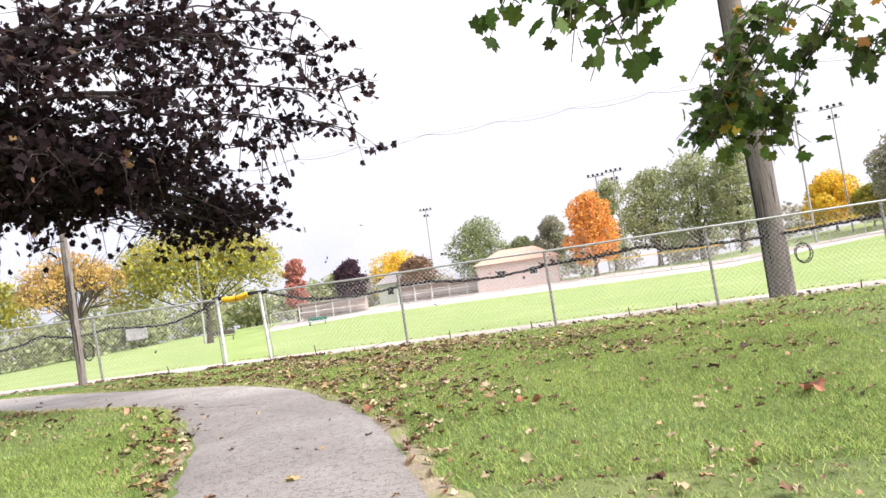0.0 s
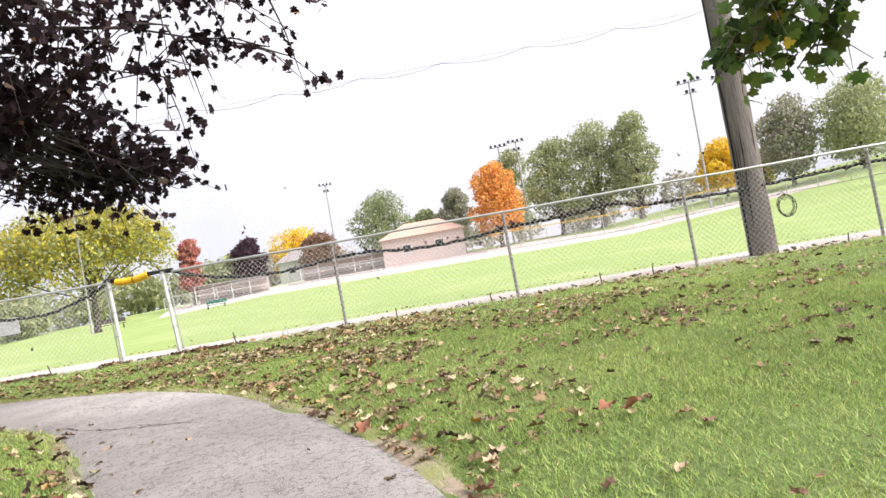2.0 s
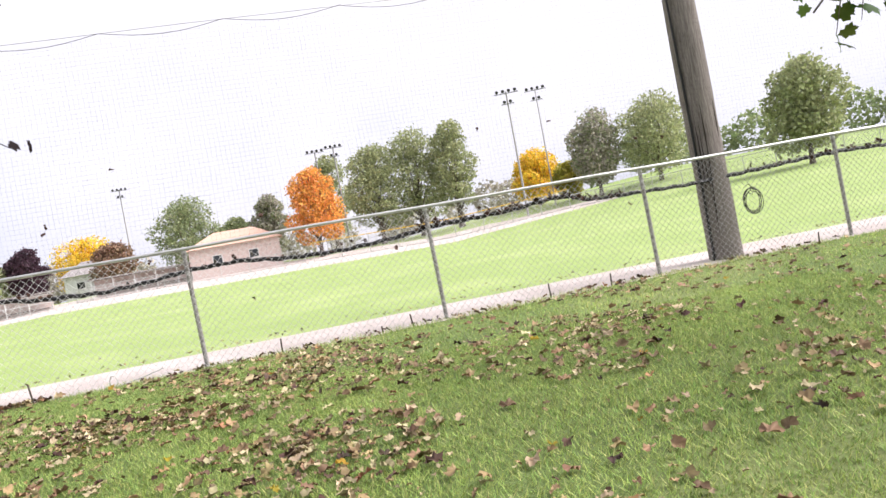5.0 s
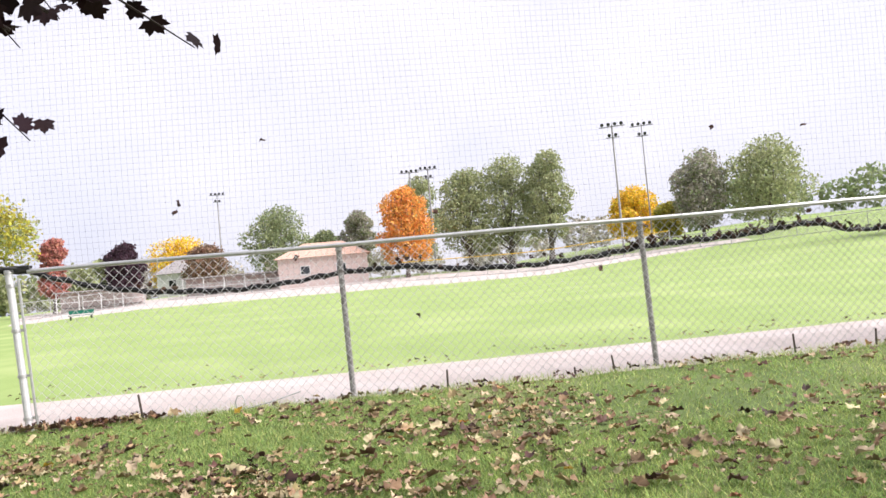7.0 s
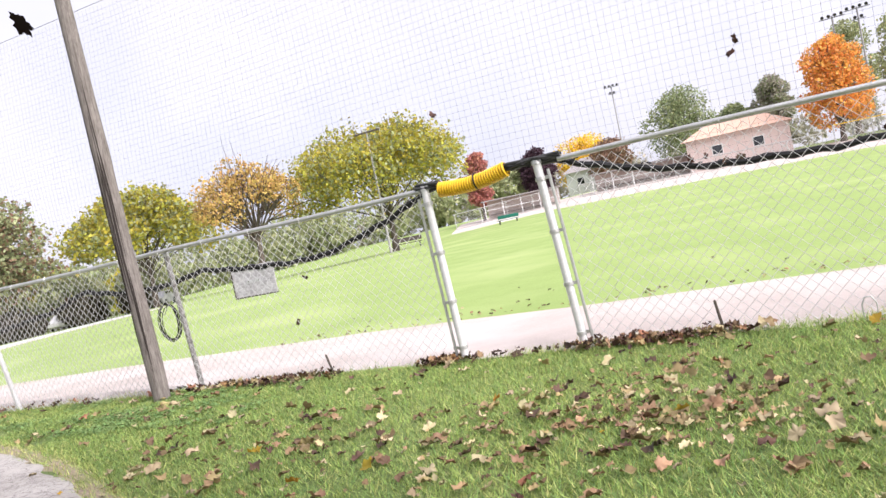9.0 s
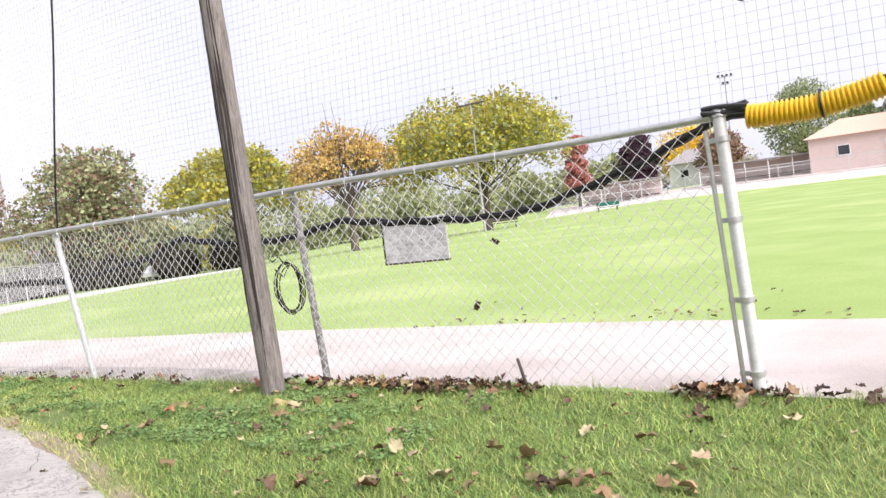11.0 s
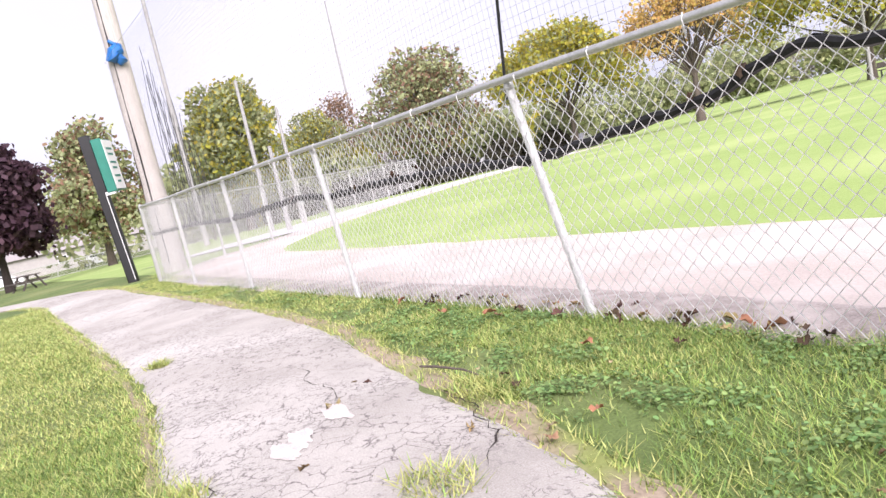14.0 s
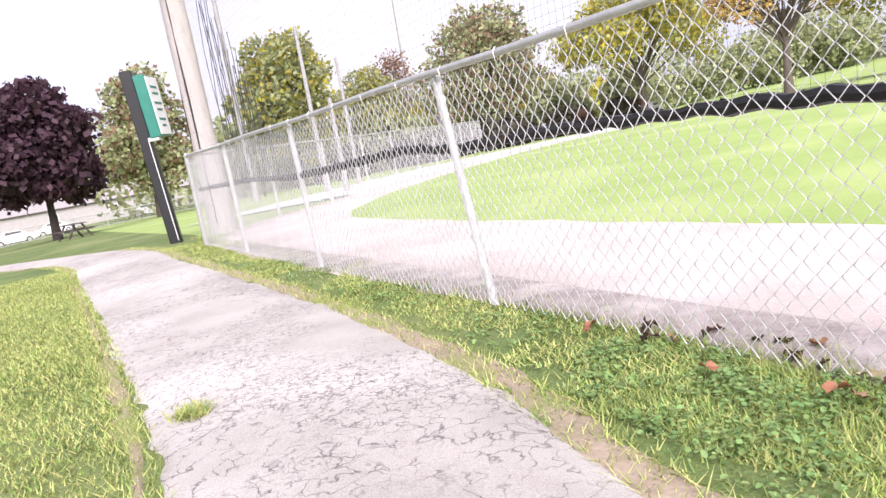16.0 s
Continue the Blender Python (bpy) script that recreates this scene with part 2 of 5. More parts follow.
M_BLUE = mat("blue_plastic", (0.02, 0.16, 0.45), 0.4, other=(0.015, 0.11, 0.34), scale=9, fine=40, bump=0.4)
# Grey mottling stands in for fence-wire streaks reflected on a white board.
M_PLATE = mat("streak_reflection_board", (0.92, 0.90, 0.90), 0.6, other=(0.46, 0.435, 0.44), scale=7, fine=26, bump=0.2, stretch=(1.0, 1.0, 2.2))
M_STAKE = mat("dark_stake", (0.06, 0.05, 0.045), 0.9, other=(0.10, 0.08, 0.06), scale=20, fine=80, bump=0.4)
M_ROOF_ORANGE = mat("clay_roof", (0.66, 0.44, 0.34), 0.9, other=(0.56, 0.36, 0.28), scale=3, fine=12, bump=0.4)
M_WALL_PINK = mat("pale_brick_wall", (0.62, 0.50, 0.46), 0.9, other=(0.54, 0.43, 0.40), scale=2, fine=14, bump=0.3)
M_WALL_GREY = mat("grey_block_wall", (0.42, 0.40, 0.38), 0.9, other=(0.34, 0.32, 0.31), scale=2, fine=14, bump=0.3)
M_ROOF_GREY = mat("shingle_roof", (0.36, 0.33, 0.32), 0.95, other=(0.26, 0.24, 0.23), scale=3, fine=12, bump=0.4)
M_GLASS_DARK = mat("dark_window", (0.03, 0.035, 0.04), 0.08, bump=0, spec=0.8)
M_WOOD = mat("grey_bench_wood", (0.10, 0.085, 0.075), 0.85, other=(0.06, 0.05, 0.045), scale=6, fine=40, bump=0.5)
M_TYRE = mat("tyre_rubber", (0.02, 0.02, 0.02), 0.8, bump=0.1)
M_CARS = [mat("white_car_paint", (0.80, 0.80, 0.80), 0.25, other=(0.74, 0.74, 0.74), bump=0, spec=0.6), mat("silver_car_paint", (0.5, 0.5, 0.52), 0.3, 0.3, other=(0.45, 0.45, 0.47), bump=0, spec=0.6)]


# ---- mesh helpers ----
class Build:
    """Collects vertices and faces of one part."""

    def __init__(self):
        self.v, self.f = [], []

    def box(self, c, s, rz=0.0, bevel=0.0):
        bm = bmesh.new()
        bmesh.ops.create_cube(bm, size=1.0, matrix=Matrix.LocRotScale(c, Euler((0, 0, rz)), s))
        if bevel:
            bmesh.ops.bevel(bm, geom=list(bm.edges), offset=bevel, segments=1, affect="EDGES")
        k = len(self.v)
        bm.verts.index_update()
        self.v += [tuple(v.co) for v in bm.verts]
        self.f += [[k + v.index for v in f.verts] for f in bm.faces]
        bm.free()
        return self

    def tube(self, pts, radii, sides=8, cap=True):
        pts = [Vector(p) for p in pts]
        if not isinstance(radii, (list, tuple)):
            radii = [radii] * len(pts)
        k = len(self.v)
        side = None
        for i, p in enumerate(pts):
            d = (pts[min(i + 1, len(pts) - 1)] - pts[max(i - 1, 0)])
            d = d.normalized() if d.length > 1e-9 else Vector((0, 0, 1))
            if side is None:
                side = d.cross(Vector((0.31, 0.22, 0.93)) if abs(d.z) < 0.9 else Vector((1, 0, 0))).normalized()
            side = (side - d * side.dot(d)).normalized()
            up = d.cross(side)
            for j in range(sides):
                a = 2 * math.pi * j / sides
                self.v.append(tuple(p + (side * math.cos(a) + up * math.sin(a)) * radii[i]))
        for i in range(len(pts) - 1):
            for j in range(sides):
                a, b = k + i * sides + j, k + i * sides + (j + 1) % sides
                self.f.append([a, b, b + sides, a + sides])
        if cap:
            self.f.append([k + j for j in reversed(range(sides))])
            e = k + (len(pts) - 1) * sides
            self.f.append([e + j for j in range(sides)])
        return self

    def loop(self, c, r, wire, normal=(0, 1, 0), n=28, sides=6, squash=1.0, turn=0.0):
        nrm = Vector(normal).normalized()
        a = nrm.cross(Vector((0, 0, 1)))
        a = a.normalized() if a.length > 0.01 else Vector((1, 0, 0))
        b = nrm.cross(a)
        pts = []
        for i in range(n + 1):
            t = 2 * math.pi * i / n + turn
            pts.append(Vector(c) + a * math.cos(t) * r * squash + b * math.sin(t) * r)
        return self.tube(pts, wire, sides, cap=False)

    def mesh(self, name):
        me = bpy.data.meshes.new(name)
        me.from_pydata(self.v, [], self.f)
        me.update()
        return me


def part(name, made, material, parent=None, label="", smooth=True):
    """Links one mesh object under a thing or a part."""
    me = made.mesh(name) if isinstance(made, Build) else made
    if material is not None:
        for m in material if isinstance(material, (list, tuple)) else [material]:
            me.materials.append(m)
    if smooth:
        me.shade_smooth()
        me.set_sharp_from_angle(angle=radians(40))
    ob = new(name, me)
    if parent is not None:
        ob.parent = parent
    if label:
        tagged(ob, label)
    return ob


def thing(name, label, category, group="", at=(0, 0, 0), rz=0.0, kind=""):
    ob = new(name)
    ob.matrix_world = pose(*at, 0, 0, rz)
    ob.empty_display_size = 0.2
    return tagged(ob, label, category, group, kind)


def np_mesh(name, verts, faces, mats=None):
    """A mesh from arrays: verts n x 3, faces m x k, with one material index a face."""
    me = bpy.data.meshes.new(name)
    verts, faces = np.asarray(verts, np.float32), np.asarray(faces, np.int32)
    k = faces.shape[1]
    me.vertices.add(len(verts))
    me.vertices.foreach_set("co", verts.ravel())
    me.loops.add(faces.size)
    me.loops.foreach_set("vertex_index", faces.ravel())
    me.polygons.add(len(faces))
    me.polygons.foreach_set("loop_start", np.arange(0, faces.size, k, dtype=np.int32))
    if mats is not None:
        me.polygons.foreach_set("material_index", np.asarray(mats, np.int32))
    me.update(calc_edges=True)
    return me


def rot_rand(rng, n, flat=0.0):
    """n random rotation matrices; flat: 1 keeps the local z upright, 0 is free."""
    yaw = rng.uniform(0, 2 * np.pi, n)
    tilt = np.arccos(rng.uniform(-1, 1, n)) * (1 - flat) + flat * rng.normal(0, 0.3, n)
    az = rng.uniform(0, 2 * np.pi, n)
    def rz(a):
        m = np.zeros((len(a), 3, 3))
        m[:, 0, 0] = m[:, 1, 1] = np.cos(a)
        m[:, 0, 1], m[:, 1, 0], m[:, 2, 2] = -np.sin(a), np.sin(a), 1
        return m
    rx = np.zeros((n, 3, 3))
    rx[:, 0, 0] = 1
    rx[:, 1, 1] = rx[:, 2, 2] = np.cos(tilt)
    rx[:, 1, 2], rx[:, 2, 1] = -np.sin(tilt), np.sin(tilt)
    return rz(az) @ rx @ rz(yaw)


def scatter(name, tv, tf, centres, rots, sizes, mats=None):
    """One mesh of many copies of a small template (tv: v x 3, tf: f x k)."""
    n, v = len(centres), tv.shape[-2]
    verts = (np.einsum("nij,nvj->nvi", rots, tv) if tv.ndim == 3 else np.einsum("nij,vj->nvi", rots, tv)) * sizes[:, None, None] + centres[:, None, :]
    faces = tf[None, :, :] + (np.arange(n) * v)[:, None, None]
    mi = None if mats is None else np.repeat(mats, len(tf))
    return np_mesh(name, verts.reshape(-1, 3), faces.reshape(-1, tf.shape[1]), mi)


def lobed_leaf(points, curl):
    """A leaf with lobes as a fan of triangles round its base, creased along its rib and curled."""
    half = [(0.5 * r * math.sin(a), 0.5 - 0.0 + 0.5 * r * math.cos(a) - 0.5) for a, r in points]
    ring = half + [(-x, y) for x, y in reversed(half) if abs(x) > 1e-6]
    tv = [(0.0, 0.0, 0.0)] + [(x, y, curl * (x * x + 0.6 * y * y) + 0.12 * abs(x)) for x, y in ring]
    n = len(ring)
    tf = [(0, 1 + (i + 1) % n, 1 + i) for i in range(n)]
    return np.array(tv), np.array(tf)


MAPLE_OUTLINE = ((0.0, 1.22), (0.16, 0.96), (0.32, 0.98), (0.5, 0.74), (0.65, 0.92), (0.87, 1.14), (1.05, 0.88), (1.2, 0.92), (1.42, 0.7), (1.6, 0.82), (1.85, 0.98), (2.15, 0.66), (2.6, 0.62), (3.0, 0.3))
LEAF_V, LEAF_F = lobed_leaf(MAPLE_OUTLINE, -0.5)
DRY_OUTLINE = ((0.0, 1.15), (0.22, 0.86), (0.45, 0.8), (0.8, 1.05), (1.05, 0.74), (1.35, 0.78), (1.75, 0.9), (2.1, 0.62), (2.6, 0.6), (3.05, 0.35))
FLAT_V, DRY_F = lobed_leaf(DRY_OUTLINE, 0.15)
DRY_FORMS = []
for k in range(12):
    rk = np.random.default_rng(100 + k)
    a, r = rk.uniform(0, 3.14), rk.uniform(0.14, 0.36)
    form = []
    for vx, vy, vz in FLAT_V:
        u, w = vx * math.cos(a) + vy * math.sin(a), -vx * math.sin(a) + vy * math.cos(a)
        z = 0.62 * (r * (1 - math.cos(u / r)) + vz + rk.normal(0, 0.1))
        u = r * math.sin(u / r)
        form.append((u * math.cos(a) - w * math.sin(a) + rk.normal(0, 0.03), u * math.sin(a) + w * math.cos(a) + rk.normal(0, 0.03), z))
    DRY_FORMS.append(form)
DRY_FORMS = np.array(DRY_FORMS)
DRY_V = DRY_FORMS[0]
QUAD_V = np.array([(-0.5, -0.35, 0), (0.1, -0.5, 0.1), (0.5, 0.3, 0), (-0.15, 0.5, 0.12)])
QUAD_F = np.array([(0, 1, 2, 3)])

# ---- ground ----
PATH_LINE = [(9.4, -19.2, 1.7), (8.35, -17.1, 1.7), (7.2, -14.8, 1.7), (6.15, -12.45, 1.7), (5.2, -10.5, 1.65), (4.65, -9.3, 1.7), (4.0, -8.15, 1.6), (2.75, -6.5, 1.56), (1.55, -5.47, 1.52), (0.35, -4.88, 1.6), (-1.15, -4.3, 1.7), (-3.55, -3.0, 1.65), (-5.6, -2.25, 1.5), (-7.8, -1.83, 1.42), (-9.7, -1.6, 1.54), (-12.5, -1.55, 1.58), (-17.5, -1.65, 1.5), (-20.8, -1.8, 1.45), (-25.0, -3.2, 1.3), (-31, -5.6, 1.4), (-42, -10.0, 1.4)]


def spline(pts, step):
    """Catmull-Rom through the points, sampled about every step metres."""
    out = []
    P = [pts[0]] + list(pts) + [pts[-1]]
    for i in range(1, len(P) - 2):
        a, b, c, d = (np.array(P[j], float) for j in (i - 1, i, i + 1, i + 2))
        n = max(1, int(np.linalg.norm(c[:2] - b[:2]) / step))
        for k in range(n):
            t = k / n
            out.append(0.5 * ((2 * b) + (c - a) * t + (2 * a - 5 * b + 4 * c - d) * t * t + (3 * b - a - 3 * c + d) * t ** 3))
    out.append(np.array(P[-1], float))
    return out


CENTRE = spline(PATH_LINE, 0.2)
CENTRE_XY = np.array([c[:2] for c in CENTRE])
CENTRE_W = np.array([c[2] for c in CENTRE])


def off_path(xy):
    """How far points lie outside the path's edge (negative on it)."""
    out = np.empty(len(xy))
    for i in range(0, len(xy), 20000):
        d = np.linalg.norm(xy[i:i + 20000, None, :] - CENTRE_XY[None], axis=2)
        j = d.argmin(axis=1)
        out[i:i + 20000] = d[np.arange(len(j)), j] - CENTRE_W[j] / 2
    return out


def axis(stops):
    out = []
    for (a, b, s) in stops:
        out += list(np.arange(a, b, s))
    return out + [stops[-1][1]]


gx = axis([(-2500, -300, 550), (-300, -60, 30), (-60, -24, 3), (-24, 16, 0.5), (16, 60, 4), (60, 300, 30), (300, 2500, 550)])
gy = axis([(-2500, -300, 550), (-300, -40, 26), (-40, -18, 2), (-18, 4, 0.5), (4, 120, 5.8), (120, 300, 30), (300, 2500, 550)])
verts = [(x, y, gz(x, y) + (0.012 * noise.noise((x * 0.9, y * 0.9, 0)) if -24 < x < 16 and -18 < y < -0.3 else 0)) for y in gy for x in gx]
nx = len(gx)
faces, which = [], []
for j in range(len(gy) - 1):
    for i in range(nx - 1):
        faces.append((j * nx + i, j * nx + i + 1, (j + 1) * nx + i + 1, (j + 1) * nx + i))
        which.append(1 if gy[j] >= 0 and gy[j] < 200 and gx[i] > -120 else 0)
ground = part("ground", np_mesh("ground", verts, faces, which), [M_LAWN, M_FIELD])
tagged(ground, "mown green autumn lawn and ball field", "ground", kind="structure")


def strip(name, line, widths, lift, material, label, category, across=6, ragged=0.0, sink=0.04, seed=1.0):
    """A band laid on the ground along a line, with uneven edges that dip into the soil."""
    v, f = [], []
    n = len(line)
    for i in range(n):
        a, b = np.array(line[max(i - 1, 0)][:2]), np.array(line[min(i + 1, n - 1)][:2])
        d = (b - a) / (np.linalg.norm(b - a) + 1e-9)
        s = np.array((-d[1], d[0]))
        for k in range(across + 1):
            u = 2 * k / across - 1
            w = widths[i] / 2
            if k in (0, across):
                w += ragged * (noise.noise((i * 0.35, k * 3.3, seed)) + 0.6 * noise.noise((i * 1.3, k * 7.1, seed)))
            p = np.array(line[i][:2]) + s * u * w
            z = gz(p[0], p[1]) + lift + 0.012 * (1 - u * u) - (sink if k in (0, across) else 0)
            v.append((p[0], p[1], z))
    for i in range(n - 1):
        for k in range(across):
            a = i * (across + 1) + k
            f.append((a + 1, a, a + across + 1, a + across + 2))
    ob = part(name, np_mesh(name, v, f), material)
    return tagged(ob, label, category, kind="structure")


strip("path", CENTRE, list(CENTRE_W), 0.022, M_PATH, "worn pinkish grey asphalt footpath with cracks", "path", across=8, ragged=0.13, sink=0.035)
track = spline([(60, 1.12, 0), (30, 1.12, 0), (3, 1.05, 0), (-3, 1.3, 0), (-8, 1.3, 0), (-12, 1.1, 0), (-17.5, 0.85, 0), (-20.0, 1.5, 0), (-23.0, 3.9, 0), (-30, 10.6, 0), (-37.5, 20.5, 0), (-41.5, 34, 0)], 0.4)
strip("warning_track", track, [2.75] * len(track), 0.012, M_DIRT, "pale pinkish dirt warning track beside the fence", "dirt track", across=6, ragged=0.14, sink=0.03, seed=4.0)
gravel = spline([(-4.6, 0.1, 0), (-7, 0.2, 0), (-10, 0.15, 0), (-14, 0.0, 0), (-17.6, -0.1, 0)], 0.3)
strip("gravel_edge", gravel, [0.62 if i > 4 else 0.3 + 0.07 * i for i in range(len(gravel))], 0.024, M_GRAVEL, "grey gritty dirt under the fence", "gravel", across=4, ragged=0.22, sink=0.04, seed=17.0)
infield = [(x, y) for x, y, _ in spline([(-37, 76, 0), (-26, 79, 0), (0, 77.5, 0), (18, 73, 0), (30, 70, 0), (42, 68, 0)], 2.0)]
strip("infield", infield, [24 if i < 0.6 * len(infield) else 24 - 21 * (i / len(infield) - 0.6) / 0.4 for i in range(len(infield))], 0.06, M_DIRT, "pale dirt infield at the far side of the ball field", "dirt infield", across=4, ragged=1.0, sink=0.1, seed=7.0)

lot = spline([(-27.0, 3.2, 0), (-34.5, 9.6, 0), (-43, 20, 0), (-47, 34, 0)], 1.0)
strip("parking_lot", lot, [7.5] * len(lot), 0.03, M_LOT, "pale concrete lot beyond the fence corner", "pavement", across=4, sink=0.05)
left_edge, right_edge = [], []
for i, c in enumerate(CENTRE):
    a, e = CENTRE[max(i - 1, 0)], CENTRE[min(i + 1, len(CENTRE) - 1)]
    d = (e[:2] - a[:2]) / (np.linalg.norm(e[:2] - a[:2]) + 1e-9)
    s = np.array((-d[1], d[0])) * c[2] / 2
    left_edge.append(tuple(c[:2] + s))
    right_edge.append(tuple(c[:2] - s))
for k, e in enumerate((left_edge, right_edge)):
    strip("bare_soil", e, [(0.14, 0.36)[k]] * len(e), 0.004, M_EARTH, "bare pale soil along the footpath's edge", "soil", across=2, ragged=0.2, sink=0.02, seed=11.0 + k)

# ---- fence ----
FENCE_H = 1.5


def wire_mesh(length, height, cell=0.093, wire=0.0028):
    """Chain-link cloth from x = 0 to length: upright wires bent to and fro, each hooked into the next."""
    p = cell / 2
    n, rows = int(length / p), int(height / p)
    i, k = np.meshgrid(np.arange(n), np.arange(rows + 1), indexing="ij")
    x = i * p + p * ((i + k) % 2)
    z = 0.02 + k * p
    y = 0.004 * np.where((i + k) % 2 == 0, 1, -1) + 0.012 * np.sin(i * 0.045) * np.sin(k * 0.16)
    x = x + 0.006 * np.sin(k * 0.21 + i * 0.03)
    c = np.stack([x, y, z], -1)
    off = np.array([(0, -1.15, 0), (1, 0.6, 0), (-1, 0.6, 0)]) * wire
    v = (c[:, :, None, :] + off[None, None]).reshape(-1, 3)
    base = (np.arange(n)[:, None] * (rows + 1) + np.arange(rows)[None]).reshape(-1) * 3
    f = np.concatenate([np.stack([base + a, base + b, base + 3 + b, base + 3 + a], -1) for a, b in ((0, 1), (1, 2), (2, 0))])
    return np_mesh("chain_link", v, f)


def post(parent, x, r=0.03, h=FENCE_H, material=None, y=0.0, lean=0.0):
    pst = part("post", Build().tube([(x, y, -0.15), (x + lean, y, h - 0.03)], r, 12), material or M_RUST, parent)
    part("cap", Build().tube([(x + lean, y, h - 0.035), (x + lean, y, h - 0.015), (x + lean, y, h + 0.03), (x + lean, y, h + 0.045)], [r * 1.15, r * 1.2, r * 0.8, r * 0.25], 12), M_STEEL, pst)
    return pst


def fence_run(label, x0, x1, posts, worn, at=(0, 0, 0), rz=0.0):
    """A straight run of chain-link fence; posts: their places along it and how far each leans."""
    f = thing("fence", label, "fence", at=at, rz=rz, group="chain-link fence")
    rail_pts = [(x, 0, FENCE_H + 0.006 * math.sin(x * 1.7)) for x in np.arange(x0, x1, 0.75)] + [(x1, 0, FENCE_H)]
    part("top_rail", Build().tube(rail_pts, 0.0225, 12), M_STEEL, f)
    for x, lean in posts:
        post(f, x, 0.028, FENCE_H - 0.02, M_RUST if worn(x) else M_POST, y=0.032, lean=lean)
        part("rail_tie", Build().loop((x + lean, 0.016, FENCE_H - 0.05), 0.045, 0.003, (0, 0, 1), 12, 5), M_STEEL, f)
    x = x0 + 1.2
    while x < x1:
        part("tie_wire", Build().tube([(x, -0.005, FENCE_H + 0.026), (x + 0.006, -0.027, FENCE_H), (x, -0.006, FENCE_H - 0.085)], 0.0035, 5), M_STEEL, f)
        x += 0.61 if x < -2 else 1.3
    cloth = part("chain_link", wire_mesh(x1 - x0, FENCE_H - 0.03), M_WIRE, f, smooth=False)
    cloth.location = (x0, -0.004, 0)
    tagged(cloth, "galvanized chain-link mesh", kind="stuff")
    return f


GATE_L, GATE_R = -1.056, 0.0
fence_run("galvanized chain-link fence with rusty worn posts, by the lawn", 0.09, 36.7, [(3.05 * k, -0.03) for k in range(1, 13)], lambda x: True)
left_posts = [(-4.10, -0.13), (-7.09, -0.37), (-10.25, -0.28), (-13.43, -0.15), (-16.35, -0.1)]
fence_run("galvanized chain-link fence with pale posts along the footpath", -17.85, -0.09, [(x - GATE_L, lean) for x, lean in left_posts], lambda x: x > -5, at=(GATE_L, 0, 0), rz=1.05)
fence_run("galvanized chain-link fence turning away at the corner", 0.1, 30.0, [(3.0 * k, 0.0) for k in range(1, 10)], lambda x: False, at=(-18.9, -0.33, 0), rz=139)

for x, s, tilt in ((GATE_L + 0.01, -1, -2.4), (GATE_R + 0.015, 1, -3.8)):
    g = thing("gate_post", "thick galvanized gate post with a hinged side bar", "fence post", "gate posts")
    g.matrix_world = pose(x, 0, 0, 0, tilt, 0)
    part("pipe", Build().tube([(0, 0, -0.2), (0, 0, FENCE_H + 0.01)], 0.034, 16), M_POST, g)
    part("dome_cap", Build().tube([(0, 0, FENCE_H), (0, 0, FENCE_H + 0.03), (0, 0, FENCE_H + 0.055)], [0.043, 0.04, 0.012], 16), M_STEEL, g)
    part("side_bar", Build().tube([(s * 0.075, 0.0, 0.04), (s * 0.078, 0, FENCE_H - 0.06)], 0.013, 8), M_STEEL, g)
    for z in (0.12, 0.52, 0.95, 1.38):
        part("hinge_band", Build().tube([(0, 0, z - 0.014), (0, 0, z + 0.014)], 0.043, 16).box((s * 0.06, 0, z), (0.06, 0.016, 0.026)), M_STEEL, g)
c = thing("corner_post", "thick galvanized corner post of the fence", "fence post", at=(-18.9, -0.33, 0))
part("pipe", Build().tube([(0, 0, -0.2), (0, 0, FENCE_H + 0.01)], 0.038, 16), M_STEEL, c)
part("dome_cap", Build().tube([(0, 0, FENCE_H), (0, 0, FENCE_H + 0.03), (0, 0, FENCE_H + 0.055)], [0.043, 0.04, 0.012], 16), M_STEEL, c)

# ---- yellow rail cover over the gate ----
tube_thing = thing("rail_cover", "yellow corrugated plastic tube arched over the gate opening", "rail cover", at=(0, 0, 0))
b = Build()
pts, rad = [], []
n = 27
for i in range(n * 4 + 1):
    u = i / (n * 4)
    pts.append((-0.97 + 0.63 * u, 0.0, 1.475 + 0.045 * u * u - 0.02 * math.sin(u * 3.1)))
    rad.append(0.066 if i % 4 in (1, 2) else 0.054)
part("corrugated_tube", b.tube(pts, rad, 20, cap=False), M_YELLOW, tube_thing)
part("tie", Build().loop((-0.62, 0, 1.476), 0.069, 0.006, (1, 0, 0.05), 20, 6), M_CABLE, tube_thing)

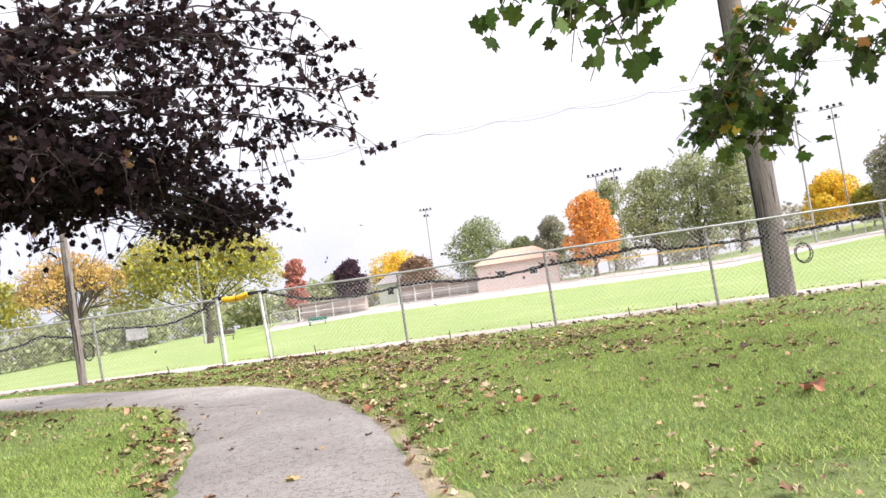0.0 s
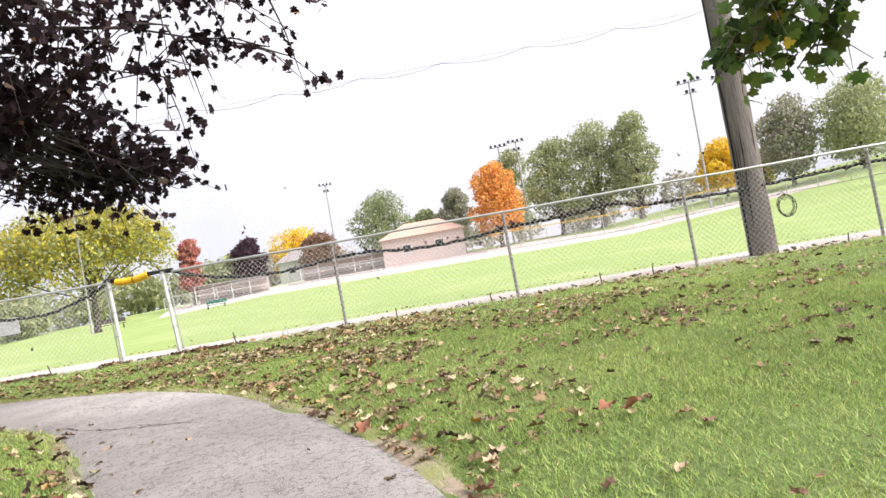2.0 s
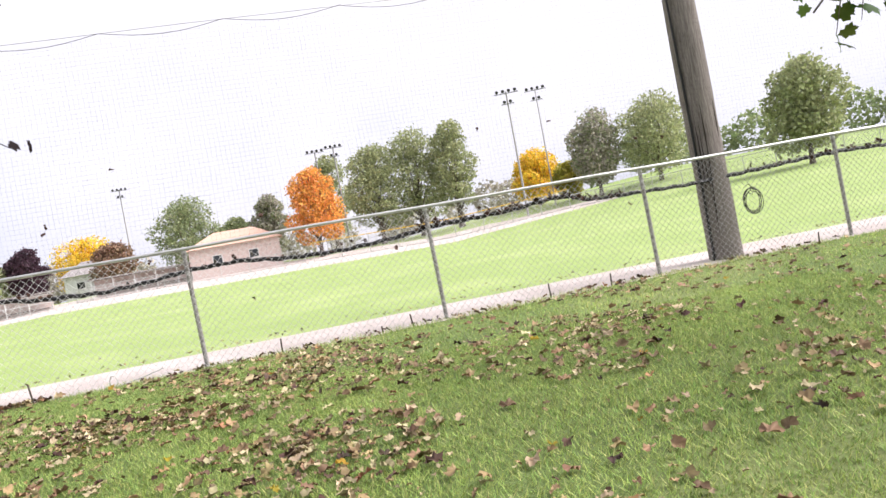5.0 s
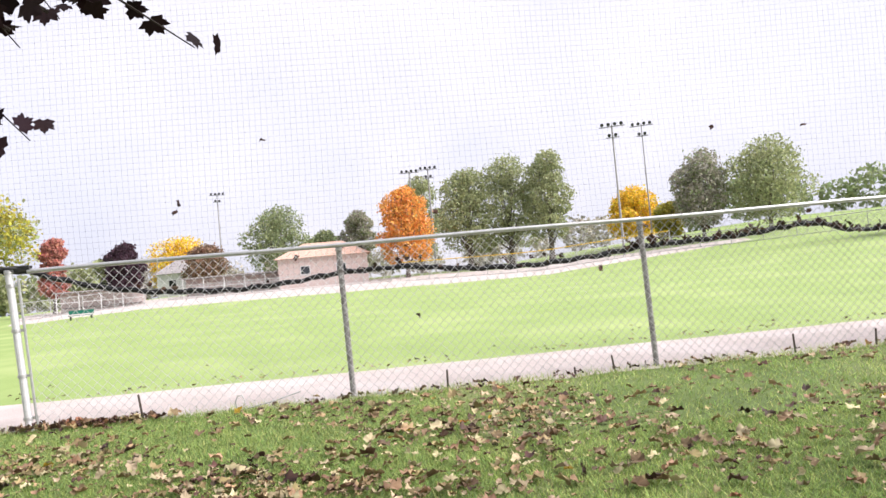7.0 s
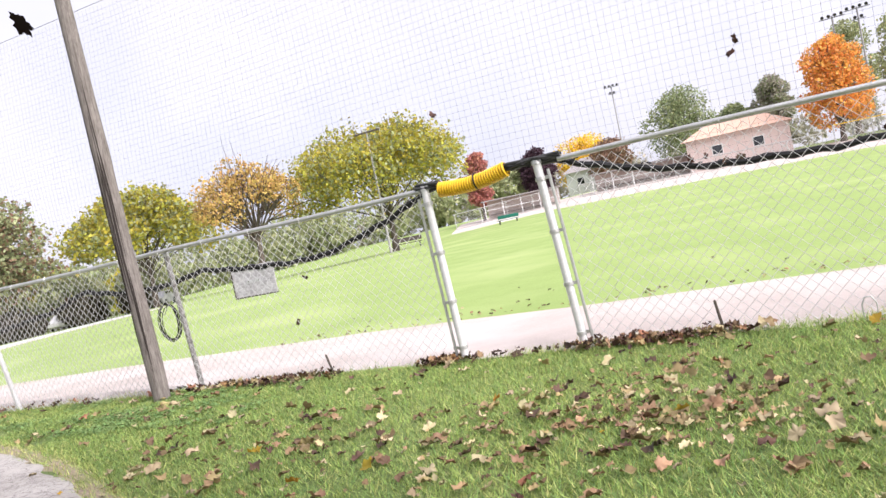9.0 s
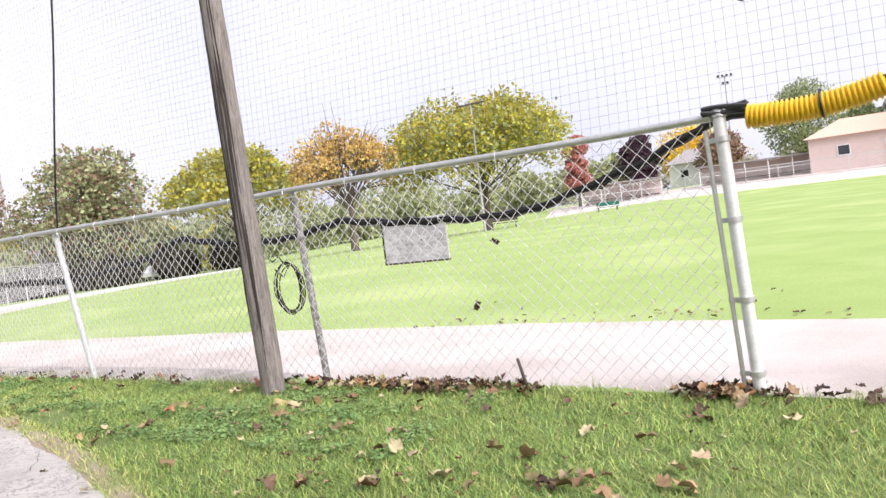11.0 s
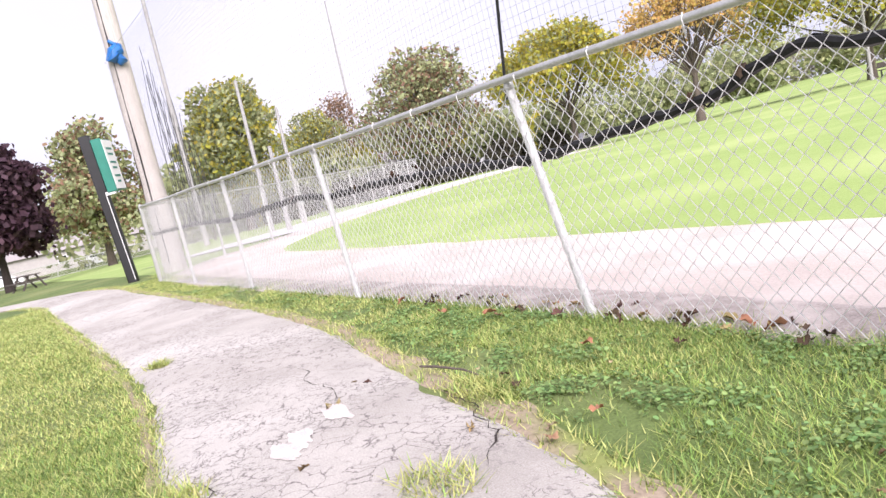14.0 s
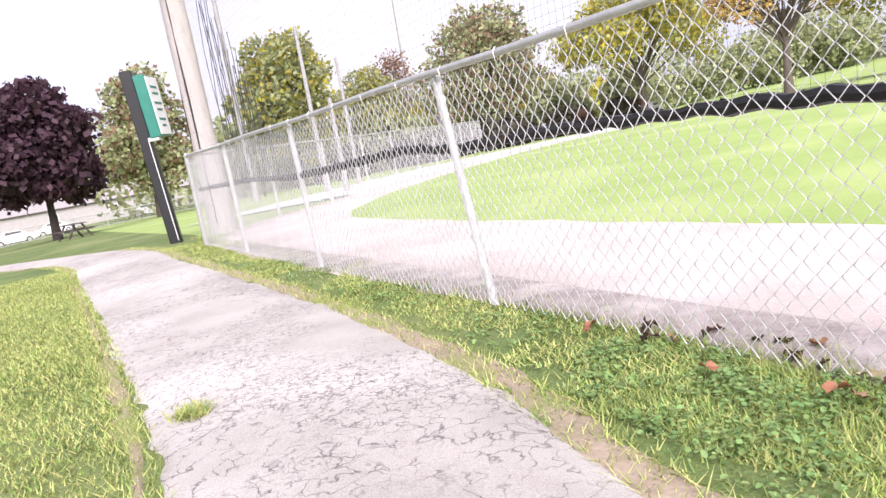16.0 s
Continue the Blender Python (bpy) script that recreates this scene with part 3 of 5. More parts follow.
# ---- ball net ----
HEM = [(-18.8, 0.93), (-16.1, 0.98), (-14.1, 0.95), (-12.9, 0.98), (-11.2, 1.05), (-10.6, 1.0), (-9.75, 1.03), (-8.4, 1.02), (-7.55, 0.99), (-7.2, 1.01), (-6.5, 1.08), (-6.15, 1.12), (-5.9, 1.2), (-5.7, 1.26), (-5.0, 1.14), (-4.4, 1.145), (-4.12, 1.18), (-3.87, 1.225), (-3.4, 1.165), (-2.7, 1.12), (-2.28, 1.13), (-1.9, 1.23), (-1.54, 1.33), (-1.27, 1.45), (-1.14, 1.5), (-0.95, 1.51), (-0.3, 1.53), (0, 1.52), (0.22, 1.43), (0.72, 1.28), (1.2, 1.2), (2.0, 1.15), (2.57, 1.18), (3.0, 1.23), (3.63, 1.235), (4.33, 1.15), (4.95, 1.13), (5.59, 1.165), (6.14, 1.225), (7.27, 1.25), (7.8, 1.31), (8.05, 1.31), (8.39, 1.2), (9.9, 1.16), (12.3, 1.25), (15, 1.15), (18, 1.25), (22, 1.15)]
HEM_X, HEM_Z = np.array([h[0] for h in HEM]), np.array([h[1] for h in HEM])
NET_TOP = 4.22


def net_y(x, z):
    return 0.13 + 0.02 * np.minimum(x + 1.06, 0) + 0.03 * np.sin(x * 1.1) + 0.05 * np.sin(x * 0.7 + z * 0.9)


def hem_z(x):
    return np.interp(x, HEM_X, HEM_Z)


def net_mesh(cell=0.057, r=0.0006):
    v, f = [], []
    off = np.array([(-1, -0.7), (1, -0.7), (0, 1.1)]) * r
    k = 0
    rows = 14
    for x in np.arange(HEM_X[0], HEM_X[-1], cell):
        z0 = hem_z(x) + 0.0
        t = np.linspace(0, 1, rows)
        z = z0 + (NET_TOP + 0.04 * abs(math.sin(x * 2.2)) - z0) * t
        xx = x + 0.02 * np.sin(z * 1.7 + x) 
        y = net_y(x, z)
        pts = np.stack([xx[:, None] + off[:, 0], y[:, None] + off[:, 1], np.repeat(z[:, None], 3, 1)], -1).reshape(-1, 3)
        v.append(pts)
        for a, b2 in ((0, 1), (1, 2), (2, 0)):
            i = k + np.arange(rows - 1) * 3
            f.append(np.stack([i + a, i + b2, i + 3 + b2, i + 3 + a], -1))
        k += rows * 3
    xs = np.arange(HEM_X[0], HEM_X[-1], 0.25)
    for m in range(int((NET_TOP - 0.85) / cell)):
        z = NET_TOP - 0.04 - m * cell + 0.02 * np.sin(xs * 0.8 + m * 0.05)
        keep = z > hem_z(xs)
        y = net_y(xs, z)
        pts = np.stack([np.repeat(xs[:, None], 3, 1), y[:, None] + off[:, 0], z[:, None] + off[:, 1]], -1).reshape(-1, 3)
        v.append(pts)
        i0 = np.nonzero(keep[:-1] & keep[1:])[0]
        for a, b2 in ((0, 1), (1, 2), (2, 0)):
            i = k + i0 * 3
            f.append(np.stack([i + a, i + b2, i + 3 + b2, i + 3 + a], -1))
        k += len(xs) * 3
    return np_mesh("net", np.concatenate(v), np.concatenate(f))


net = thing("ball_net", "tall black square-mesh ball net hung above the fence", "net")
tagged(part("mesh", net_mesh(), M_NET, net, smooth=False), "thin black square netting", kind="stuff")
part("top_cable", Build().tube([(x, float(net_y(x, NET_TOP)), NET_TOP + 0.05) for x in np.arange(-19, 24, 1.5)], 0.003, 6), M_STEELCABLE, net)
for q in range(17):
    x = -2.0 + 1.5 * q
    part("lacing_loop", Build().tube([(x + 1.5 * s / 8, float(net_y(x, NET_TOP)), NET_TOP + 0.05 - 0.09 * math.sin(math.pi * s / 8)) for s in range(9)], 0.0035, 5), M_CABLE, net)
hx = np.arange(-18.8, 21.9, 0.09)
b = Build()
rng = np.random.default_rng(5)
pts = [(x, float(net_y(x, hem_z(x))), float(hem_z(x)) + 0.008 * math.sin(x * 21)) for x in hx]
b.tube(pts, [0.022 + 0.010 * rng.random() + (0.006 if x < -6.5 else 0) for x in hx], 7)
for x in hx[::2]:
    a = rng.uniform(0, 6.28)
    z, y = float(hem_z(x)), float(net_y(x, hem_z(x)))
    b.tube([(x, y, z), (x + 0.05, y - 0.03 * math.cos(a), z + 0.035 * math.sin(a)), (x + 0.11, y, z + 0.012)], 0.006, 5)
part("rolled_hem", b, M_CABLE, net, "thick black rolled-up bottom edge")
for x0, x1 in ((-1.19, -0.96), (-0.37, 0.12)):
    b = Build()
    xs = np.linspace(x0, x1, 9)
    for q in range(5):
        b.tube([(x, 0.035 * math.sin(q * 1.3 + x * 9), 1.53 + 0.02 * math.cos(q * 1.9 + x * 7)) for x in xs], 0.012, 6)
    part("gathered_net", b, M_NET, net, "net bundled over the gate post")
b = Build()
for x in (-7.65,):
    b.tube([(x + 0.02 * math.sin(z * 2.3) + (z - 1.5) * 0.2, 0.05, z) for z in np.arange(1.4, 4.3, 0.15)], 0.011, 6)
part("hanging_line", b, M_CABLE, net, "black line hanging from the top cable")

b = Build()
for q in range(28):
    x, top = -20.2 + 0.015 * q, 4.7 - 0.1 * q + 0.3 * math.sin(q * 2.1)
    b.tube([(x, 0.66 + 0.026 * q + 0.05 * math.sin(q * 1.7 + z * 1.5), z) for z in np.arange(0.9, top, 0.3)], 0.006, 4, cap=False)
part("hanging_fold", b, M_NET, net, "dark fold of loose netting by the big pole")

# leaves caught in the net
cx = np.concatenate([rng.uniform(5.9, 8.9, 90), rng.uniform(3.2, 6.0, 16), rng.uniform(10.8, 13, 40), rng.uniform(1, 3, 6), rng.uniform(-12, -1, 8)])
cz = hem_z(cx) + np.abs(rng.normal(0.02, 0.035, len(cx)))
tagged(part("caught_leaf_litter", scatter("caught_leaf_litter", DRY_V, DRY_F, np.stack([cx, net_y(cx, cz) - 0.02, cz], -1), rot_rand(rng, len(cx)), rng.uniform(0.06, 0.12, len(cx))), M_DEAD_DARK, smooth=False), "dark dead leaves caught along the net's edge", "leaf litter", kind="stuff")
m_leaf = scatter("caught_leaf", DRY_V, DRY_F, np.zeros((1, 3)), rot_rand(rng, 1), np.array([0.09]))
for i, (x, z) in enumerate([(1.5, 2.05), (1.44, 1.95), (2.35, 2.6), (4.0, 1.75), (3.75, 0.75), (5.6, 1.05), (8.0, 2.35), (7.0, 2.4), (9.2, 1.95), (9.6, 1.9), (8.9, 1.05), (-0.95, 2.12), (-2.55, 0.95), (-2.75, 0.55), (3.05, 1.5), (2.6, 1.42), (6.15, 1.42)]):
    ob = part("caught_leaf", m_leaf if i == 0 else ob.data, None, None, smooth=False) if i else part("caught_leaf", m_leaf, M_DEAD_DARK, smooth=False)
    ob.matrix_world = pose(x, float(net_y(x, z)) - 0.01 if z > hem_z(x) else 0.0, z, 40 * i, 70 * i, 30 * i)
    tagged(ob, "dark curled dead leaf caught in the netting", "leaf", "leaves caught in the net")

# ---- poles ----
def wood_pole(at, h, r, material, label, splits=3, lean=(0, 0), seed=1):
    p = thing("utility_pole", label, "pole", "wooden poles", at=at)
    rng2 = np.random.default_rng(seed)
    pts, rad = [], []
    for i in range(25):
        z = -0.3 + (h + 0.3) * i / 24
        pts.append((lean[0] * z, lean[1] * z, z))
        rad.append(r * (1.06 - 0.3 * i / 24 + 0.02 * rng2.normal()))
    part("shaft", Build().tube(pts, rad, 24), material, p)
    for s in range(splits):
        a = -1.57 + rng2.uniform(-1.1, 1.1)
        z0, l = rng2.uniform(0.1, 2.0), rng2.uniform(0.6, 2.2)
        bb = Build()
        line, w = [], []
        for i in range(9):
            z = z0 + l * i / 8
            rr = r * (1.06 - 0.3 * (z + 0.3) / (h + 0.3)) * 0.985
            aa = a + 0.05 * math.sin(z * 3 + s)
            line.append((lean[0] * z + rr * math.cos(aa), lean[1] * z + rr * math.sin(aa), z))
            w.append(rng2.uniform(0.006, 0.012) * math.sin(math.pi * (i + 0.4) / 8.8))
        part("split", bb.tube(line, w, 6), M_CHECK, p)
    return p


pole_near = wood_pole((-4.40, -0.31, 0), 7.5, 0.086, M_POLE, "weathered split brown-grey wooden pole beside the fence", 12, (-0.045, 0.0), 3)
pole_right = wood_pole((10.36, 0.33, 0), 9.0, 0.235, M_POLE, "thick weathered grey wooden pole behind the fence", 5, (-0.01, 0.0), 8)
part("riser_cable", Build().tube([(-0.25 - 0.005 * z + 0.012 * math.sin(z), -0.1, z) for z in np.arange(0, 8.5, 0.4)], 0.018, 8), M_CABLE, pole_right)
pole_big = wood_pole((-20.9, 0.4, 0), 10.5, 0.235, M_POLE_PALE, "tall pale wooden pole with a blue bag", 4, (-0.02, 0.0), 12)
part("riser_cable", Build().tube([(0.2 - 0.03 * z, -0.13, z) for z in np.arange(0.2, 9, 0.5)], 0.02, 8), M_CABLE, pole_big)
b = Build()
line, rad = [], []
for k in range(9):
    u = k / 8
    line.append((0.17 + 0.03 * math.sin(k * 2.0), -0.06 + 0.09 * math.sin(k * 1.4), 4.6 + 0.5 * u))
    rad.append(0.04 + 0.12 * math.sin(math.pi * min(1, u * 1.1 + 0.05)) * (1 + 0.18 * math.sin(k * 2.7)))
b.tube(line, rad, 9)
part("bag", b, M_BLUE, pole_big, "crumpled blue plastic bag tied to it")


def coil(at, r, label, loops=6):
    b = Build()
    rng2 = np.random.default_rng(int(abs(at[0]) * 10))
    line = [(-0.13, 0.0, r + 0.02), (-0.05, 0, r + 0.06), (0.0, 0, r)]
    for i in range(loops):
        cx, cz, rr, sq = rng2.normal(0, 0.016), rng2.normal(0, 0.014), r * (1 + 0.07 * rng2.normal()), rng2.uniform(0.62, 0.86)
        for k in range(24):
            a = 2 * math.pi * k / 24
            line.append((cx + sq * rr * math.sin(a), 0.008 * (i + k / 24), cz + rr * math.cos(a)))
    line += [(0.04, 0.01, r * 0.9), (-0.02, 0, r * 0.45), (-0.11, 0.0, r * 0.8)]
    b.tube(line, 0.005, 6)
    ob = part("cable_coil", b, M_CABLE)
    ob.location = at
    return tagged(ob, label, "cable coil", "cable coils")


coil((-4.49, 0.045, 0.755), 0.195, "coil of black cable hung on the fence by the pole")
coil((10.78, 0.06, 0.785), 0.17, "coil of thin black cable hung on the fence")

# ---- board on the fence ----
brd = thing("fence_board", "white board, wire reflections painted in grey, with a small white label wired to the fence", "sign", at=(-3.2, 0.045, 1.02))
part("panel", Build().box((0, 0, 0), (0.54, 0.012, 0.31), bevel=0.003), M_PLATE, brd)
part("edge_strip", Build().box((0, -0.001, -0.15), (0.545, 0.02, 0.012)), M_STAKE, brd)
part("edge_strip", Build().box((-0.268, -0.001, 0), (0.012, 0.02, 0.30)), M_STAKE, brd)
part("label_plate", Build().box((0.0, -0.009, 0.0), (0.18, 0.004, 0.028), bevel=0.001), M_WHITE, brd)
for x in (-0.25, 0.25):
    part("bolt", Build().tube([(x * 0.26, -0.010, 0), (x * 0.26, -0.014, 0)], 0.006, 8), M_STAKE, brd)
    part("wire_tie", Build().loop((x, -0.03, 0.13), 0.03, 0.003, (1, 0, 0), 12, 5), M_STEEL, brd)

# ---- stakes at the foot of the fence ----
for x, h, lean in ((1.07, 0.25, -8), (3.97, 0.19, 0), (5.24, 0.09, -5), (5.64, 0.17, -8), (7.52, 0.2, -3), (8.39, 0.17, 2), (-2.4, 0.22, -16), (11.6, 0.16, 3)):
    b = Build().tube([(0, 0, -0.1), (0, 0, h * 0.5), (0.003, 0, h - 0.01), (0.003, 0, h)], [0.011, 0.011, 0.01, 0.006], 7)
    st = part("stake", b, M_STAKE)
    st.matrix_world = pose(x, -0.05, 0, 0, lean, 0)
    tagged(st, "short dark stake standing at the fence's foot", "stake", "stakes at the fence")
b = Build().tube([(-0.05, 0, -0.02), (-0.052, 0, 0.1), (-0.03, 0, 0.15), (0.01, 0, 0.15), (0.035, 0, 0.1), (0.03, 0, 0.02), (0.3, 0.05, 0.06), (0.55, 0.1, 0.12)], 0.006, 6)
wl = part("wire_hoop", b, M_STEEL)
wl.location = (2.0, -0.12, 0)
tagged(wl, "bent grey wire hoop in the grass edge", "wire")

# ---- sign by the path ----
sg = thing("park_sign", "green box sign on a thick black post beside the footpath", "sign", at=(-20.95, -0.5, 0))
sg.matrix_world = pose(-20.95, -0.5, gz(-20.95, -0.5), 3.5, 0, -17)
part("post", Build().box((0, 0, 1.6), (0.2, 0.22, 3.3), bevel=0.02), M_BLACK, sg)
part("edge_line", Build().box((0.103, 0.06, 1.0), (0.006, 0.013, 1.9)), M_WHITE, sg)
part("side_panel", Build().box((0.0, 0.21, 2.55), (0.3, 0.2, 1.15), bevel=0.012).box((-0.15, 0.315, 2.55), (0.6, 0.1, 1.12), rz=radians(-10), bevel=0.01), M_GREEN, sg)
part("face", Build().box((-0.14, 0.371, 2.55), (0.57, 0.012, 1.07), rz=radians(-10), bevel=0.002), M_WHITE, sg, "white face with faded lettering")
for w, z in ((0.34, 2.9), (0.3, 2.78), (0.36, 2.6), (0.26, 2.48), (0.33, 2.3), (0.2, 2.18)):
    part("text_bar", Build().box((-0.139, 0.379, z), (w, 0.005, 0.045), rz=radians(-10)), M_GREEN, sg)
part("bracket", Build().box((0.02, 0.16, 1.96), (0.22, 0.2, 0.07), bevel=0.006), M_WHITE, sg)


# ---- trees ----
def blob_points(rng2, n, blobs):
    """Points near the skins of several ellipsoids (centre, radii), denser outside."""
    w = np.array([r[0] * r[1] + r[1] * r[2] for _, r in blobs])
    which2 = rng2.choice(len(blobs), n, p=w / w.sum())
    d = rng2.normal(size=(n, 3))
    d /= np.linalg.norm(d, axis=1)[:, None]
    rad = rng2.uniform(0.35, 1.0, n) ** 0.45 * (1 + 0.13 * rng2.normal(size=n))
    c = np.array([b3[0] for b3 in blobs])[which2]
    r = np.array([b3[1] for b3 in blobs])[which2]
    return c + d * r * rad[:, None]


def far_tree(at, height, width, foliage, label, seed, bare=0.0, trunk=0.16, leaf=0.29, count=9000, second=None, shape="round", bark=None):
    """A tree in full form: forked trunk, limbs and a crown of many small leaf sprays in uneven clumps."""
    x, y = at
    rng2 = np.random.default_rng(seed)
    t = thing("tree", label, "tree", "trees round the field", at=(x, y, gz(x, y)))
    b = Build()
    th = height * trunk
    b.tube([(0, 0, -0.3), (0.02, 0, th * 0.5), (0.05, 0.03, th), (0.1, 0.05, height * 0.5)], [height * 0.036, height * 0.026, height * 0.022, height * 0.012], 9)
    part("trunk", b, bark or M_BARK_FAR, t)
    blobs = []
    nb = 26 if shape == "dome" else 17
    for i in range(nb):
        a = i * 2.4 + rng2.uniform(-0.4, 0.4)
        u = (i + 0.5) / nb
        if shape == "round":
            rr = width * 0.5 * math.sin(math.pi * (0.22 + 0.70 * u)) * rng2.uniform(0.3, 0.68)
            zz = th + (height - th) * (0.16 + 0.70 * u)
        elif shape == "dome":
            rr = width * 0.43 * math.sqrt(u)
            s0 = math.sqrt(max(0.0, 1 - (rr / (width * 0.5)) ** 2))
            zz = height * (0.27 + 0.58 * s0) + rng2.uniform(-0.06, 0.03) * height
        c = (rr * math.cos(a), rr * math.sin(a), zz)
        s = width * (rng2.uniform(0.10, 0.21) if shape == "dome" else rng2.uniform(0.15, 0.25))
        blobs.append((c, (s, s, s * rng2.uniform(0.6, 0.95))))
        b = Build()
        z0 = th * 0.8 + (zz - th) * 0.35
        mid = (c[0] * 0.45 + rng2.normal(0, 0.035 * width), c[1] * 0.45 + rng2.normal(0, 0.035 * width), (z0 + zz) / 2 + rng2.uniform(-0.02, 0.07) * height)
        b.tube([(0.04, 0.02, z0), mid, c, (c[0] * 1.15, c[1] * 1.15, zz + s * 0.7)], [height * (0.007 if shape == "dome" else 0.010), height * 0.005, height * 0.003, height * 0.001], 5)
        if bare:
            for q in range(6):
                e = Vector(c) + Vector(rng2.normal(0, 1, 3)) * s * 0.7 + Vector((0, 0, s * 0.3))
                b.tube([mid, (Vector(mid) + e) / 2 + Vector((0, 0, 0.2)), e], [height * 0.005, height * 0.003, height * 0.001], 4)
        part("limb", b, bark or M_BARK_FAR, t)
    n = int(count * (1 - bare))
    pts = blob_points(rng2, n, blobs)
    pts = pts[pts[:, 2] > th * 0.75]
    sz = leaf * rng2.uniform(0.55, 1.25, len(pts))
    mi = (rng2.random(len(pts)) < 0.3).astype(int) if second else None
    tagged(part("crown", scatter("crown", QUAD_V, QUAD_F, pts, rot_rand(rng2, len(pts)), sz, mi), [foliage, second] if second else foliage, t, smooth=False), kind="stuff")
    return t


L_YG = leafy("yellow_green_foliage", (0.52, 0.43, 0.06), (0.33, 0.33, 0.06), through=0.4)
L_ORANGE = leafy("orange_foliage", (0.80, 0.45, 0.12), (0.74, 0.33, 0.09), through=0.4)
L_RED = leafy("red_foliage", (0.60, 0.27, 0.21), (0.45, 0.20, 0.16), through=0.4)
L_PURPLE = leafy("purple_foliage", (0.097, 0.049, 0.065), (0.056, 0.032, 0.046), through=0.35)
L_YELLOW = leafy("yellow_foliage", (0.800, 0.680, 0.065), (0.778, 0.438, 0.049), through=0.4)
L_GREEN = leafy("green_foliage", (0.42, 0.44, 0.235), (0.27, 0.305, 0.15), through=0.4)
L_PALE = leafy("pale_green_foliage", (0.324, 0.373, 0.194), (0.227, 0.276, 0.138), through=0.4)
L_BROWN = leafy("brown_foliage", (0.341, 0.211, 0.138), (0.244, 0.162, 0.106), through=0.4)
L_GREY = leafy("greyish_foliage", (0.49, 0.45, 0.37), (0.33, 0.31, 0.25), through=0.4)
L_DARK = leafy("dark_foliage", (0.089, 0.082, 0.056), (0.065, 0.056, 0.041), through=0.35)
L_TAN = leafy("tan_orange_foliage", (0.62, 0.42, 0.14), (0.48, 0.32, 0.11), through=0.4)

for args in [
    ((-34.9, 80.5), 10.6, 4.2, L_RED, "red-leaved tree beyond the ball field", 11),
    ((-29.3, 87.5), 9.6, 5.4, L_PURPLE, "dark purple tree beyond the ball field", 12),
    ((-32.5, 92), 8.4, 4.6, L_GREEN, "low dull green tree beyond the ball field", 13),
    ((-28.3, 109), 11.1, 11.6, L_YELLOW, "yellow tree beyond the ball field", 14),
    ((-21.2, 95), 8.7, 7.0, L_BROWN, "dark brown tree beyond the ball field", 15),
    ((-12.3, 102), 14.3, 11.5, L_PALE, "pale green tree beyond the ball field", 16),
    ((-5.5, 104), 10.2, 7.0, L_PALE, "low pale green tree behind the house", 17),
    ((-0.3, 103), 13.2, 6.0, L_GREY, "greyish brown tree beyond the ball field", 18),
    ((6.1, 83), 13.9, 8.4, L_ORANGE, "bright orange maple beyond the ball field", 19),
    ((9.2, 107), 18.6, 8.6, L_GREEN, "tall thin green tree behind the orange maple", 20),
    ((14.6, 88), 16.2, 9.6, L_GREEN, "tall green tree beyond the ball field", 21),
    ((25.0, 86), 17.9, 8.4, L_GREEN, "tall leaning green tree beyond the ball field", 22),
    ((20.4, 90), 17.6, 11.0, L_GREEN, "tall broad green tree in a group beyond the field", 28),
    ((36.3, 86), 10.6, 8.2, L_YELLOW, "golden yellow tree beyond the ball field", 23),
    ((38.6, 80), 8.2, 4.2, L_YG, "small yellow-green tree beyond the ball field", 24),
    ((40.3, 74.5), 13.2, 8.4, L_GREY, "grey-brown thinning tree beyond the field", 25),
    ((47.6, 73), 14.0, 13.0, L_GREEN, "wide dull green tree beyond the ball field", 26),
    ((46.6, 45), 10.9, 8.6, L_GREEN, "slim green tree beside the ball field", 27),
]:
    far_tree(args[0], args[1] - gz(*args[0]), args[2], args[3], args[4], args[5], trunk=0.07, second=L_GREEN if args[3] is L_PALE else (L_PALE if args[3] is L_GREY else None))
far_tree((-30.8, 50.0), 11.2, 16.6, L_YG, "broad yellow-green tree on the field's edge", 31, shape="dome", count=23000, second=L_GREEN, leaf=0.27, trunk=0.14)
far_tree((-37.5, 40.2), 10.6, 9.0, L_TAN, "half-bare orange-topped tree on the field's edge", 32, bare=0.62, count=14000, leaf=0.22, shape="dome", trunk=0.2)
far_tree((-52.7, 42.5), 11.0, 13.6, L_YG, "yellow-green tree past the field's edge", 33, shape="dome", count=13000, second=L_GREEN, leaf=0.32)
far_tree((-72.5, 40.3), 14.6, 15.0, L_GREEN, "olive green tree past the field", 34, count=13000, leaf=0.4, second=L_BROWN)
far_tree((-91, 38.5), 15.2, 9.0, L_BROWN, "brown autumn tree past the field", 35, count=3000)
far_tree((-80, 29.7), 11.6, 9.0, L_GREEN, "yellowish green tree by the street", 36, second=L_YG)
far_tree((-73.3, 18.6), 15.0, 12.6, L_GREEN, "tall olive tree beyond the fence corner", 37, count=13000, leaf=0.4, second=L_YG)
far_tree((-71, 5.5), 12.3, 10.2, L_GREEN, "green tree turning red by the street", 38, count=9000, leaf=0.36, second=L_BROWN)
far_tree((-56.4, -2.4), 9.5, 8.4, L_PURPLE, "dark purple maple on the far lawn", 39, count=13000, leaf=0.4, trunk=0.2, bark=M_BARK)
far_tree((-60, -16), 11, 9, L_GREEN, "green tree on the far lawn", 40)
far_tree((-62, 12), 3.2, 1.6, L_PALE, "thin young tree on the bank", 41, count=300, leaf=0.25)


